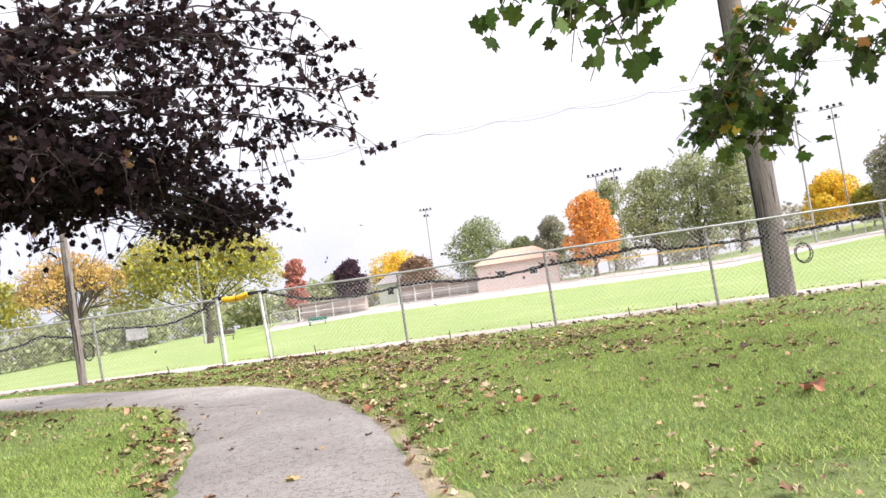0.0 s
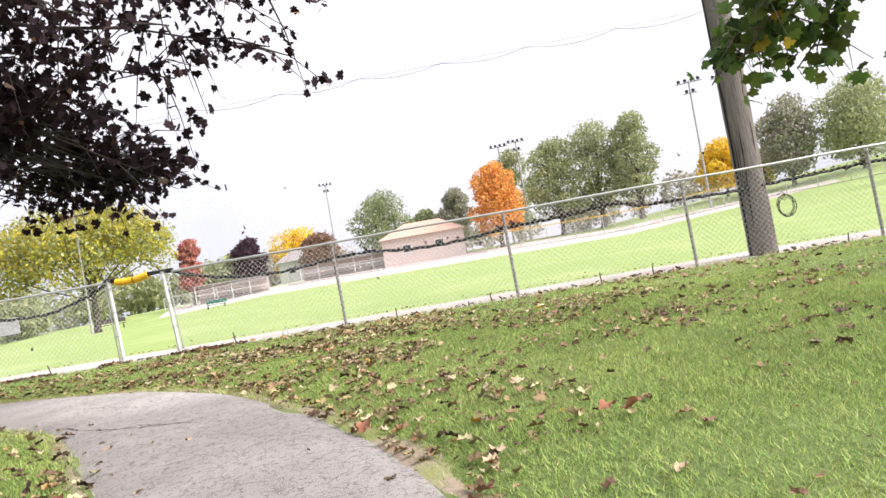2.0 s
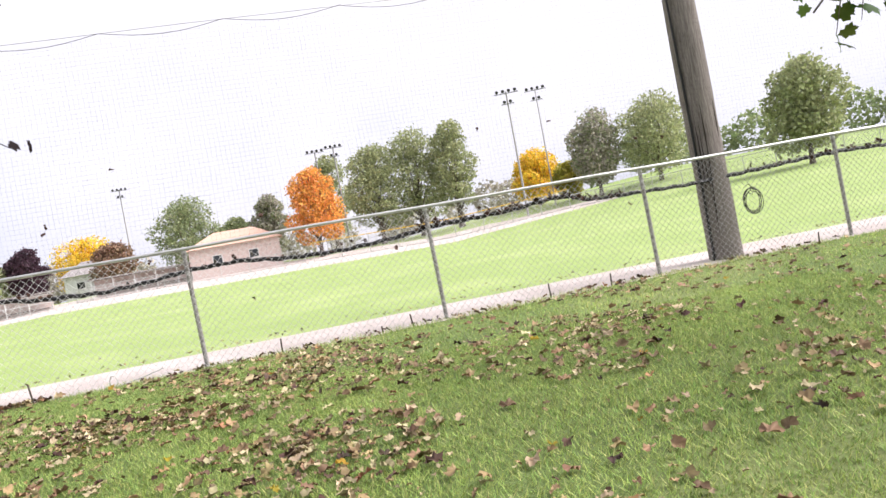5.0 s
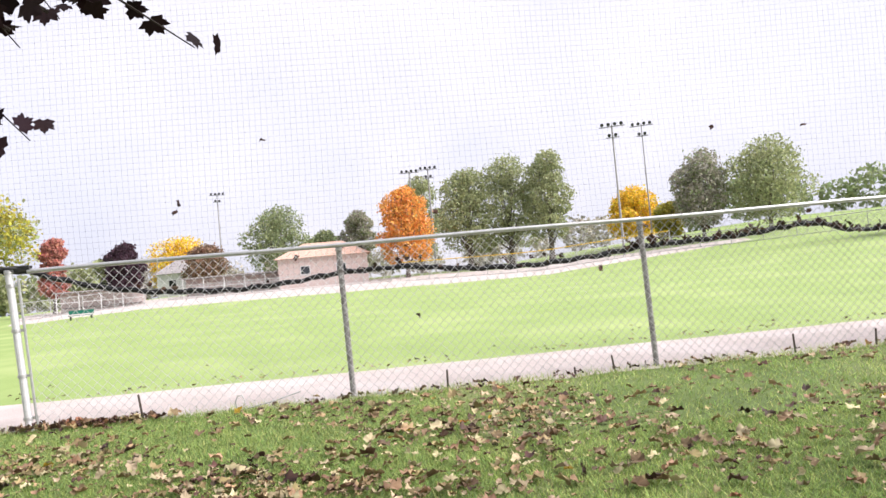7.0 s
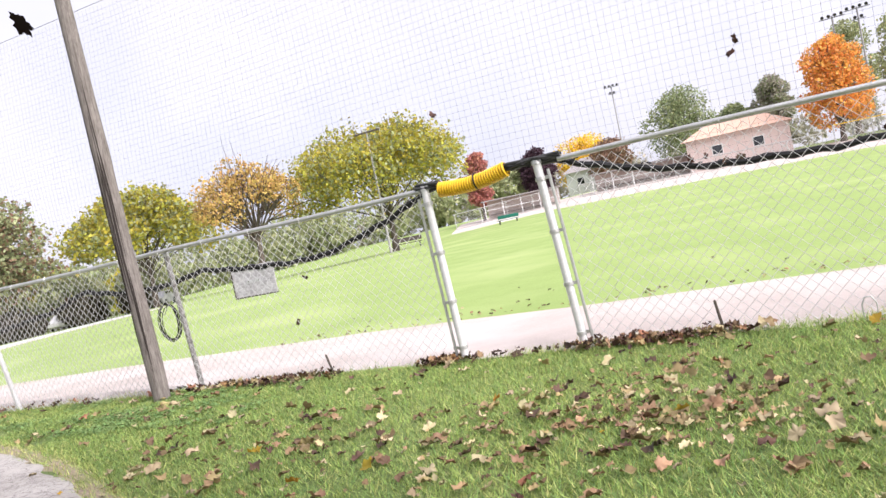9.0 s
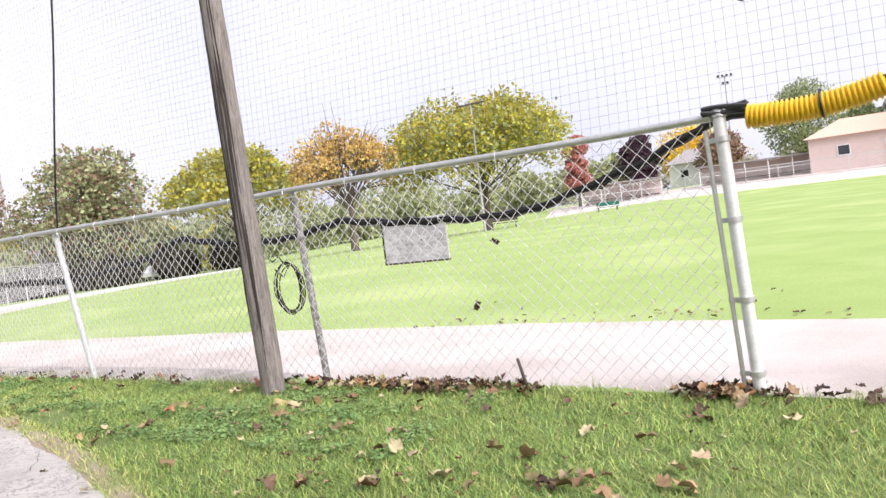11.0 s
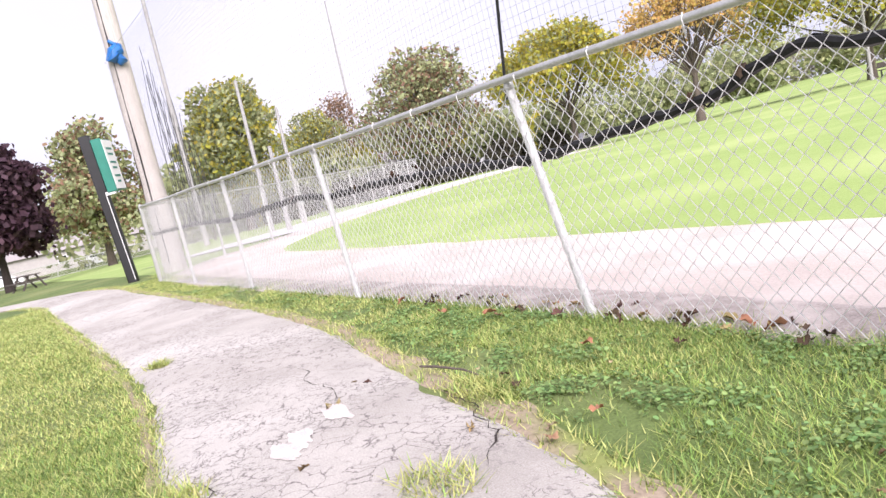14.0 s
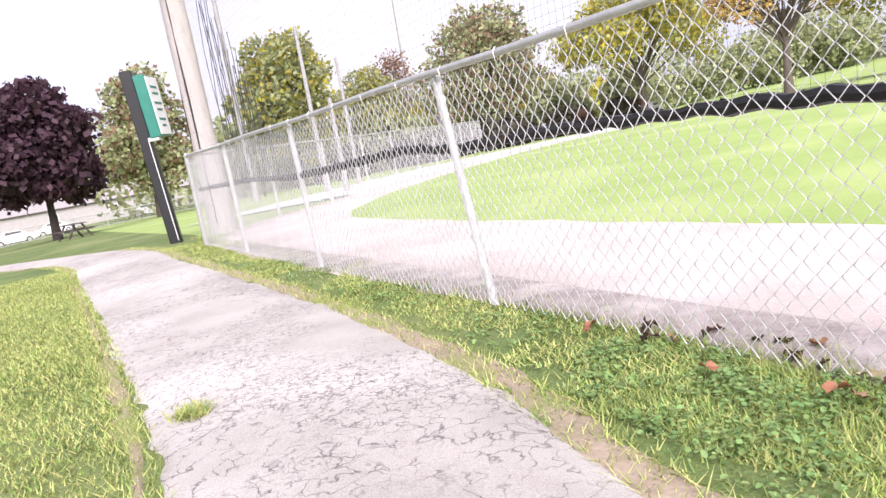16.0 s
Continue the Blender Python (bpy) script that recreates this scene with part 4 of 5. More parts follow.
def wood_line(name, label, x0, y0, x1, y1, h, n, foliage, seed):
    rng2 = np.random.default_rng(seed)
    blobs = []
    for i in range(n):
        u = i / (n - 1)
        x, y = x0 + (x1 - x0) * u + rng2.normal(0, 2), y0 + (y1 - y0) * u + rng2.normal(0, 2)
        hh = h * rng2.uniform(0.6, 1.1)
        blobs.append(((x, y, gz(x, y) + hh * 0.5), (hh * 0.55, hh * 0.5, hh * 0.52)))
    pts = blob_points(rng2, n * 420, blobs)
    tagged(part(name, scatter(name, QUAD_V, QUAD_F, pts, rot_rand(rng2, len(pts)), rng2.uniform(0.35, 0.85, len(pts))), foliage, smooth=False), label, "trees", kind="stuff")


wood_line("far_wood", "distant olive trees and hedges", -130, 60, -70, 118, 10, 26, L_GREEN, 51)
wood_line("far_wood", "dull green trees and hedges behind the field's edge", -96, 66, -40, 104, 6.5, 24, L_GREEN, 59)
wood_line("far_wood", "distant brownish trees beyond the field", -75, 118, 45, 130, 6.5, 22, L_GREY, 52)
wood_line("far_wood", "distant pale hedge past the field", 50, 112, 130, 60, 7, 16, L_PALE, 53)
wood_line("far_hedge", "low dull green hedge beside the lot", -68, 20, -57, 42, 2.4, 26, L_DARK, 54)
wood_line("far_wood", "olive trees behind the lot", -96, 6, -84, 66, 9.5, 18, L_GREEN, 56)
wood_line("far_wood", "yellowing trees behind the lot", -88, 24, -76, 58, 7.5, 9, L_YG, 57)
wood_line("far_wood", "dull green trees in a row past the field", -84, 21, -60, 52, 5.2, 16, L_GREEN, 58)
wood_line("far_wood", "olive trees along the street", -140, -36, -132, 36, 9, 16, L_GREEN, 55)


# ---- floodlights ----
def floodlight(at, h, rows, label, arm=2.4, r=0.16):
    x, y = at
    f = thing("floodlight_pole", label, "floodlight", "field floodlights", at=(x, y, gz(x, y)), rz=math.degrees(math.atan2(-y - 6, 3 - x)) + 90)
    part("pole", Build().tube([(0, 0, -0.3), (0, 0, h)], [r, r * 0.6], 10), M_LAMP_POLE, f)
    for k, n in enumerate(rows):
        z = h - 0.25 - 1.25 * k
        part("crossarm", Build().box((0, -0.12, z), (arm * n / rows[0] + 0.2, 0.1, 0.1)), M_STEELCABLE, f)
        for i in range(n):
            xx = (i - (n - 1) / 2) * arm / rows[0] * 1.05
            part("lamp", Build().tube([(xx, -0.12, z + 0.1), (xx, -0.2, z + 0.28), (xx, -0.45, z + 0.22), (xx, -0.52, z + 0.2)], [0.05, 0.10, 0.19, 0.2], 10), M_BLACK, f)
    return f


mast = thing("radio_mast", "thin grey radio mast far behind the trees", "mast", at=(-136, 63, -1))
part("shaft", Build().tube([(0, 0, -1), (0, 0, 37)], [0.35, 0.15], 6), M_LAMP_POLE, mast)
floodlight((-25.8, 127), 17.9, (4, 2), "pale floodlight pole with a cluster of lamps", 2.6)
floodlight((7.9, 97), 14.7, (4,), "pale floodlight pole beside the orange maple", 2.6)
floodlight((10.6, 97), 15.0, (4, 2), "pale floodlight pole behind the orange maple", 2.6)
floodlight((30.2, 73), 14.9, (4, 2), "floodlight pole with six lamps beside the field", 2.7, 0.15)
floodlight((36.1, 79.6), 15.1, (4, 2), "thin floodlight pole with six lamps", 2.6, 0.11)
floodlight((-45.8, 7.3), 14.4, (4,), "pale floodlight pole beyond the fence corner", 3.0, 0.17)
for (x, y), h in (((-27.8, 44.0), 9.9), ((-34.6, 7.4), 6.6), ((-37, 9.8), 5.6), ((-30, 6.5), 3.2)):
    up = thing("utility_pole", "slim grey pole standing past the fence", "pole", at=(x, y, gz(x, y)))
    part("shaft", Build().tube([(0, 0, -0.2), (0, 0, h)], [0.11, 0.07], 10), M_LAMP_POLE, up)
    if h > 8:
        part("crossarm", Build().box((0, 0, h - 0.25), (2.4, 0.12, 0.12)), M_BARK_FAR, up)
        for i in (-1.0, -0.4, 0.4, 1.0):
            part("insulator", Build().tube([(i, 0, h - 0.2), (i, 0, h)], [0.06, 0.04], 6), M_STEELCABLE, up)


# ---- buildings and field furniture far off ----
def house(at, rz, w, d, h, roof_h, wall, roof, label, windows=3, hip=0.35):
    x, y = at
    t = thing("house", label, "building", at=(x, y, gz(x, y)), rz=rz)
    part("wall", Build().box((0, 0, h / 2 - 0.2), (w, d, h + 0.4)), wall, t, smooth=False)
    e = 0.45
    b = Build()
    k = w * hip / 2
    b.v = [(-w / 2 - e, -d / 2 - e, h), (w / 2 + e, -d / 2 - e, h), (w / 2 + e, d / 2 + e, h), (-w / 2 - e, d / 2 + e, h), (-w / 2 + k, 0, h + roof_h), (w / 2 - k, 0, h + roof_h)]
    b.f = [[0, 1, 5, 4], [1, 2, 5], [2, 3, 4, 5], [3, 0, 4], [3, 2, 1, 0]]
    part("roof", b, roof, t, smooth=False)
    for i in range(windows):
        xx = (i - (windows - 1) / 2) * w / (windows + 0.5)
        win = part("window", Build().box((xx, -d / 2 - 0.02, h * 0.55), (1.2, 0.08, 1.1)), M_WHITE, t, smooth=False)
        part("pane", Build().box((xx, -d / 2 - 0.055, h * 0.55), (1.04, 0.03, 0.94)), M_GLASS_DARK, win, smooth=False)
    return t


house((-4.25, 86), 2, 10.8, 7, 3.4, 1.9, M_WALL_PINK, M_ROOF_ORANGE, "pale brick building with a clay-orange hipped roof", 2, 0.55)
house((-25, 103), -8, 7.5, 7, 3.2, 2.0, M_WHITE, M_ROOF_GREY, "white house with a pale shingle roof", 2)
house((-122, 2), 84, 34, 9, 2.8, 1.6, M_WALL_GREY, M_ROOF_GREY, "long grey low building across the street", 4)
house((-84, 40), 60, 12, 8, 3.0, 2.2, M_WHITE, M_ROOF_GREY, "white house behind the trees", 3)


def dugout(at, rz, w, label):
    x, y = at
    t = thing("dugout", label, "dugout", at=(x, y, gz(x, y)), rz=rz)
    part("back_wall", Build().box((0, 1.2, 1.0), (w, 0.2, 2.2)), M_WALL_PINK, t, smooth=False)
    part("roof", Build().box((0, 0, 2.2), (w + 0.6, 3.0, 0.14)), M_ROOF_GREY, t, smooth=False)
    part("bench", Build().box((0, 0.9, 0.45), (w - 0.6, 0.35, 0.06)), M_WOOD, t, smooth=False)
    n = int(w / 2.2)
    for i in range(n + 1):
        part("post", Build().tube([((i / n - 0.5) * w, -1.3, -0.1), ((i / n - 0.5) * w, -1.3, 2.15)], 0.06, 6), M_WHITE, t)
    part("rail", Build().tube([(-w / 2, -1.32, 1.05), (w / 2, -1.32, 1.05)], 0.04, 6), M_WHITE, t)


dugout((-29, 79), 14, 9, "low pale dugout with white posts")
dugout((-15, 84), 6, 12, "long pale dugout behind the infield")


def far_fence(p0, p1, h, label, top):
    a, b2 = Vector((*p0, 0)), Vector((*p1, 0))
    d = b2 - a
    t = thing("fence", label, "fence", at=(p0[0], p0[1], 0), rz=math.degrees(math.atan2(d.y, d.x)))
    n = max(2, int(d.length / 3))
    def z(u):
        q = a + d * u
        return gz(q.x, q.y)
    for i in range(n + 1):
        part("post", Build().tube([(d.length * i / n, 0, z(i / n) - 0.1), (d.length * i / n, 0, z(i / n) + h)], 0.05, 6), M_STEEL, t)
    line = [(d.length * i / n, 0, z(i / n) + h) for i in range(n + 1)]
    part("top_rail", Build().tube(line, 0.05 if top is M_YELLOW else 0.045, 6), top, t)
    part("bottom_rail", Build().tube([(q[0], q[1], q[2] - h + 0.1) for q in line], 0.03, 6), M_STEEL, t)
    b = Build()
    m = n * 10
    for i in range(m):
        u = i / m
        u2 = min(1, u + h / d.length)
        b.tube([(d.length * u, 0.03, z(u)), (d.length * u2, 0.03, z(u2) + h * (u2 - u) * d.length / h)], 0.012, 3, cap=False)
        b.tube([(d.length * u, -0.03, z(u) + h), (d.length * u2, -0.03, z(u2) + h - h * (u2 - u) * d.length / h)], 0.012, 3, cap=False)
    tagged(part("chain_link", b, M_WIRE, t, smooth=False), "chain-link mesh", kind="stuff")


far_fence((5, 76), (34, 69), 2.2, "far ball-field fence with a yellow top cover", M_YELLOW)
far_fence((-36, 74), (-24, 78), 1.9, "far chain-link fence by the dugout", M_STEEL)
far_fence((-22, 80), (4, 78), 1.6, "far chain-link fence along the infield", M_STEEL)
far_fence((34, 69), (62, 50), 1.5, "far chain-link fence at the field's edge", M_STEEL)
far_fence((-90, -16), (-88, 24), 1.4, "chain-link fence by the street", M_STEEL)


def bench(at, rz, label, material):
    x, y = at
    t = thing("bench", label, "bench", "field benches", at=(x, y, gz(x, y)), rz=rz)
    part("seat", Build().box((0, 0, 0.45), (2.2, 0.4, 0.06), bevel=0.01), material, t)
    part("backrest", Build().box((0, 0.25, 0.75), (2.2, 0.06, 0.35), bevel=0.01), material, t)
    for s in (-0.9, 0.9):
        part("leg", Build().box((s, 0, 0.2), (0.08, 0.4, 0.46)), M_BLACK, t)


bench((-25.4, 64), 10, "dark green park bench on the grass", M_GREEN)
bench((-27.2, 46), 30, "dark bench under the yellow-green tree", M_WOOD)


def picnic_table(at, rz):
    x, y = at
    t = thing("picnic_table", "dark wooden picnic table on the far lawn", "picnic table", at=(x, y, gz(x, y)), rz=rz)
    for i in range(5):
        part("top_plank", Build().box((0, -0.3 + 0.15 * i, 0.75), (1.8, 0.14, 0.04)), M_WOOD, t)
    for s in (-0.7, 0.7):
        for i in range(2):
            part("seat_plank", Build().box((0, s + 0.08 - 0.16 * i, 0.45), (1.8, 0.14, 0.04)), M_WOOD, t)
    for s in (-0.65, 0.65):
        part("brace", Build().box((s, 0, 0.43), (0.06, 1.5, 0.09)), M_WOOD, t)
        for q in (-1, 1):
            part("leg", Build().tube([(s, q * 0.62, -0.05), (s, q * 0.18, 0.73)], 0.055, 6), M_WOOD, t)


picnic_table((-48.4, -1.6), 20)


def car(at, rz, paint, label):
    x, y = at
    t = thing("car", label, "car", "parked cars", at=(x, y, gz(x, y)), rz=rz)
    prof = [(-2.15, 0.45), (-2.2, 0.8), (-1.5, 0.95), (-0.9, 1.42), (0.7, 1.45), (1.35, 0.98), (2.15, 0.82), (2.2, 0.45), (1.8, 0.28), (-1.8, 0.28)]
    b = Build()
    for s in (-0.86, 0.86):
        b.v += [(px, s * (0.82 if pz > 1.2 else 1), pz) for px, pz in prof]
    n = len(prof)
    b.f = [list(range(n)), list(reversed(range(n, 2 * n)))] + [[i, n + i, n + (i + 1) % n, (i + 1) % n] for i in range(n)]
    part("body", b, paint, t)
    for s in (-0.80, 0.80):
        b = Build()
        b.v = [(-0.85, s * 1.035, 1.02), (1.1, s * 1.035, 1.02), (0.65, s * 0.95, 1.36), (-0.75, s * 0.95, 1.36)]
        b.v += [(vx, vy * 0.97, vz) for vx, vy, vz in b.v]
        b.f = [[0, 1, 2, 3], [7, 6, 5, 4], [0, 4, 5, 1], [1, 5, 6, 2], [2, 6, 7, 3], [3, 7, 4, 0]]
        part("side_window", b, M_GLASS_DARK, t, smooth=False)
        for wx in (-1.35, 1.35):
            wl2 = part("wheel", Build().tube([(wx, s - 0.1, 0.32), (wx, s + 0.1, 0.32)], 0.32, 16), M_TYRE, t)
            part("rim", Build().tube([(wx, s - 0.105, 0.32), (wx, s + 0.105, 0.32)], 0.19, 12), M_STEEL, wl2)


car((-96.3, -6.4), 95, M_CARS[0], "white parked car on the street")
car((-103, -2.3), 85, M_CARS[0], "white parked car across the street")
car((-106, 8.3), 85, M_CARS[0], "white parked car by the grey building")
car((-62, 40), 120, M_CARS[0], "white parked car behind the field")
car((-57, 47), 120, M_CARS[1], "silver parked car behind the field")
road_line = [(-100 + 0.03 * y, y) for y in np.arange(-80, 34, 4.0)]
strip("road", road_line, [6.0] * len(road_line), 0.05, M_PATH, "grey street beyond the far lawn", "road", across=4, sink=0.05)


# ---- near trees ----
def near_tree(name, at, label, trunk_r, height, limbs, leaf_v, leaf_f, leaf_mats, mat_odds, leaf_size, seed, twig_n, per_twig, droop, u0, bark=M_BARK):
    """A near tree: tapered trunk, limbs given by their tips, side twigs along them and single lobed leaves on the twigs."""
    x, y = at
    rng2 = np.random.default_rng(seed)
    t = thing(name, label, "tree", at=(x, y, gz(x, y)))
    part("trunk", Build().tube([(0, 0, -0.3), (0, 0, 0.15), (0.02, 0, 1.0), (0.05, 0.03, 2.2), (0.05, 0.05, height * 0.6), (0, 0, height)], [trunk_r * 1.5, trunk_r * 1.15, trunk_r, trunk_r * 0.9, trunk_r * 0.5, 0.02], 14), bark, t)
    centres = []
    for z0, tip in limbs:
        b = Build()
        tip = Vector(tip) - Vector((x, y, gz(x, y)))
        a = Vector((0.03, 0.03, z0))
        l = (tip - a).length
        line = []
        for i in range(11):
            u = i / 10
            p = a.lerp(tip, u)
            p.z += 0.16 * l * math.sin(math.pi * u) * (1 - 0.3 * u)
            p += Vector(rng2.normal(0, 0.03, 3)) * l * 0.25 * math.sin(math.pi * u)
            line.append(p)
        b.tube(line, [max(0.008, trunk_r * (0.34 if droop < 0.7 else 0.13) * (1 - u / 10) ** 1.2 * min(1, l / 4)) for u in range(11)], 7)
        for k in range(twig_n):
            u = u0 + (0.999 - u0) * rng2.random() ** 0.65
            i = min(9, int(u * 10))
            s = line[i].lerp(line[i + 1], u * 10 - i)
            d = Vector(rng2.normal(0, 1, 3))
            d.z = d.z * 0.5 - droop * rng2.uniform(0.2, 1.0)
            d = d.normalized() * rng2.uniform(0.35, 1.0) * min(1.1 if droop < 0.7 else 0.6, l * 0.22)
            e = s + d + Vector((0, 0, -droop * 0.15))
            lane = off_path(np.array([(e.x + x, e.y + y)]))[0] < -0.3
            if min(e.z, s.z) + gz(x, y) < (2.75 if lane else 1.85) and droop < 0.7:
                continue
            m = s + d * 0.5 + Vector((0, 0, 0.08))
            b.tube([s, m, e], [0.011, 0.007, 0.003], 4, cap=False)
            for q in range(per_twig):
                v = rng2.uniform(0.15, 1.08)
                c = s.lerp(m, v * 2) if v < 0.5 else m.lerp(e, v * 2 - 1)
                c = c + Vector(rng2.normal(0, 0.075, 3))
                centres.append(c)
        part("limb", b, bark, t)
    c = np.array(centres)
    # headroom over the footpath and the lawn
    lane = off_path(c[:, :2] + np.array((x, y))) < -0.3
    c = c[c[:, 2] + gz(x, y) > (np.where(lane, 2.7, 1.8) if droop < 0.7 else 1.5)]
    n = len(c)
    mi = rng2.choice(len(leaf_mats), n, p=mat_odds)
    rots = rot_rand(rng2, n, 0.15)
    tagged(part("foliage", scatter("foliage", leaf_v, leaf_f, c, rots, leaf_size * rng2.uniform(0.6, 1.2, n), mi), leaf_mats, t, smooth=False), kind="stuff")
    return t


MAPLE_TIPS = [(-4.5, -6.5, 5.5), (-5.5, -10, 5.5), (-2, -12, 5), (1.5, -10.8, 4.6), (-3, -9, 7.5), (-1, -8, 8), (-6.5, -8, 5), (-3.5, -12, 4.5), (2.0, -4.6, 2.25), (2.2, -4.45, 2.25), (1.85, -4.55, 2.3), (2.1, -4.4, 2.35), (1.7, -4.2, 2.35), (1.4, -3.9, 2.35), (0.9, -4.0, 2.35), (0.5, -4.3, 2.4), (2.3, -4.5, 2.4), (0.1, -3.9, 2.5), (1.1, -4.2, 2.7), (1.8, -4.4, 2.75), (1.9, -4.3, 3.2), (1.2, -4.3, 3.2), (0.4, -4.4, 3.2), (-0.6, -4.4, 2.8), (4.1, -5.2, 3.8), (3.7, -5.4, 4.9), (1.0, -6.8, 3.6), (0.3, -7.2, 3.4), (1.8, -6.6, 3.0), (0.8, -6.6, 4.6), (1.8, -5.6, 5.2), (3.9, -5.0, 3.4), (3.9, -4.9, 4.4), (3.2, -5.2, 5.0), (2.5, -4.75, 2.2), (0.55, -3.75, 2.6), (0.2, -3.5, 2.75), (2.15, -4.4, 2.15), (2.25, -4.3, 2.25), (2.05, -4.42, 2.2), (2.9, -5.2, 3.2), (1.5, -5.0, 3.2), (1.1, -4.2, 2.3), (0.2, -6.3, 3.1), (1.4, -6.0, 3.2), (2.2, -6.0, 4.2), (1.0, -5.0, 4.2), (0.5, -6, 5.2), (2.5, -5.2, 6.0), (-0.5, -5.3, 3.8), (-1, -6, 5.5), (1.3, -7.5, 3.0), (0.5, -7.5, 2.6), (1.2, -7.8, 4.0), (3.3, -6.1, 3.4), (3.2, -6.4, 4.4), (-3, -5.6, 5), (-5, -7, 4.5), (-4, -11, 4.5), (0, -11, 4.5), (-6, -9, 4)]
PLANE_TIPS = [(8.65, -5.0, 2.3), (9.05, -5.2, 3.0), (9.15, -5.1, 2.1), (8.85, -4.8, 3.3), (9.75, -5.5, 3.0), (10.4, -5.7, 2.7), (8.5, -4.5, 2.2), (8.85, -4.4, 2.5), (7.2, -9.5, 2.65), (7.55, -9.4, 2.5), (6.95, -9.3, 2.95), (8.65, -5.5, 2.6), (11.2, -6, 3.4), (12, -5, 4), (16, -10, 4.5), (14, -12, 4.5), (17, -6, 4), (11.5, -10, 5)]
rng = np.random.default_rng(77)
maple_limbs = []
for tip in MAPLE_TIPS:
    maple_limbs.append((rng.uniform(1.9, 3.4), tip))
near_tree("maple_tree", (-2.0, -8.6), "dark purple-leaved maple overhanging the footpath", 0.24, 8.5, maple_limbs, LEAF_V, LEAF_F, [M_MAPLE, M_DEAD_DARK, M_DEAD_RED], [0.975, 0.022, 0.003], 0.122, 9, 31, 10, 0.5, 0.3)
plane_limbs = [(6.2, tip) for tip in PLANE_TIPS]
near_tree("plane_tree", (14.2, -8.2), "plane tree with large green lobed leaves on hanging twigs", 0.3, 9.0, plane_limbs, LEAF_V, LEAF_F, [M_PLANE, M_PLANE_Y], [0.95, 0.05], 0.185, 21, 11, 6, 0.8, 0.88, M_BARK_FAR)

# ---- fallen leaves ----
def litter_points(n, x0, x1, y0, y1, weight):
    out = []
    while sum(len(o) for o in out) < n:
        p = np.stack([rng.uniform(x0, x1, n), rng.uniform(y0, y1, n)], -1)
        w = weight(p)
        out.append(p[rng.random(len(p)) < w])
    return np.concatenate(out)[:n]


def clump(p, s=0.9, seed=0.0):
    return np.array([noise.noise((a * s, b2 * s, seed)) for a, b2 in p])


def lawn_weight(p):
    o = off_path(p)
    w = np.clip(0.32 + 0.9 * clump(p, 0.8, 3.0), 0.04, 1)
    near = np.exp(-((p[:, 0] - 3.0) / 4.0) ** 2 - ((p[:, 1] + 4.1) / 3.4) ** 2)
    w = w * (0.11 + 1.0 * near)
    w = np.where(p[:, 0] < -5.0, w * 0.14, w)
    w = np.where((p[:, 0] < 2.8) & (p[:, 1] < -5.6), w * 0.3, w)
    return np.where(o < 0.05, 0.008, w)


def fence_weight(p):
    w = np.exp(-((p[:, 1] + 0.06) / 0.11) ** 2) * np.clip(0.35 + 1.1 * clump(p * np.array((1, 0.2)), 0.9, 8.0), 0.02, 1)
    boost = np.exp(-((p[:, 0] - 0.55) / 0.5) ** 2) + np.exp(-((p[:, 0] + 1.25) / 0.22) ** 2) + 0.6 * np.exp(-((p[:, 0] + 3.4) / 0.9) ** 2)
    return np.clip(w * np.where(p[:, 0] < -5.2, 0.10, 0.10 + 1.2 * boost), 0, 1)


def edge_weight(p):
    o = off_path(p)
    return np.where((o > -0.06) & (o < 0.3), 0.8 * np.exp(-((p[:, 0] - 4.4) / 2.2) ** 2), 0.0)


def drop(name, p, sizes, mats, odds, label, flat=0.88, lift=0.016):
    n = len(p)
    o = off_path(p)
    z = np.array([gz(a, b2) for a, b2 in p]) + lift + rng.uniform(0, 0.015, n) + np.where(o < 0, 0.004, 0.008)
    mi = rng.choice(len(mats), n, p=odds)
    tagged(part(name, scatter(name, DRY_FORMS[rng.integers(0, len(DRY_FORMS), n)], DRY_F, np.column_stack([p, z]), rot_rand(rng, n, flat), sizes, mi), mats, smooth=False), label, "leaf litter", kind="stuff")


LITTER = [M_DEAD, M_DEAD_PALE, M_DEAD_DARK, M_DEAD_RED, M_PLANE_Y]
p = litter_points(7400, -8, 13.5, -16, -0.15, lawn_weight)
drop("leaf_litter", p, 0.035 + 0.1 * rng.random(len(p)) ** 2.0, LITTER, [0.54, 0.30, 0.14, 0.01, 0.01], "scattered dead brown leaves on the lawn")
p = litter_points(350, -9, 12, -0.4, 0.25, fence_weight)
drop("leaf_litter", p, rng.uniform(0.07, 0.13, len(p)), LITTER, [0.24, 0.1, 0.58, 0.08, 0.0], "dark dead leaves drifted against the fence", 0.75, 0.02)
for x0, spread, count in ((0.5, 0.33, 120), (-1.22, 0.12, 36), (-3.3, 0.4, 60)):
    p = np.stack([rng.normal(x0, spread, count), -0.05 - np.abs(rng.normal(0.0, 0.09, count))], -1)
    drop("leaf_litter", p, rng.uniform(0.06, 0.12, count), LITTER, [0.3, 0.12, 0.5, 0.08, 0.0], "pile of dark dead leaves at the fence's foot", 0.55, 0.03)
p = litter_points(260, -6, 8, -11, -2, edge_weight)
drop("leaf_litter", p, rng.uniform(0.05, 0.13, len(p)), LITTER, [0.46, 0.32, 0.16, 0.06, 0.0], "dead leaves along the footpath's edge", 0.8)
p = litter_points(300, -5, 16, 2.2, 5.0, lambda q: np.exp(-((q[:, 1] - 2.55) / 0.28) ** 2) * 0.8 + 0.03)
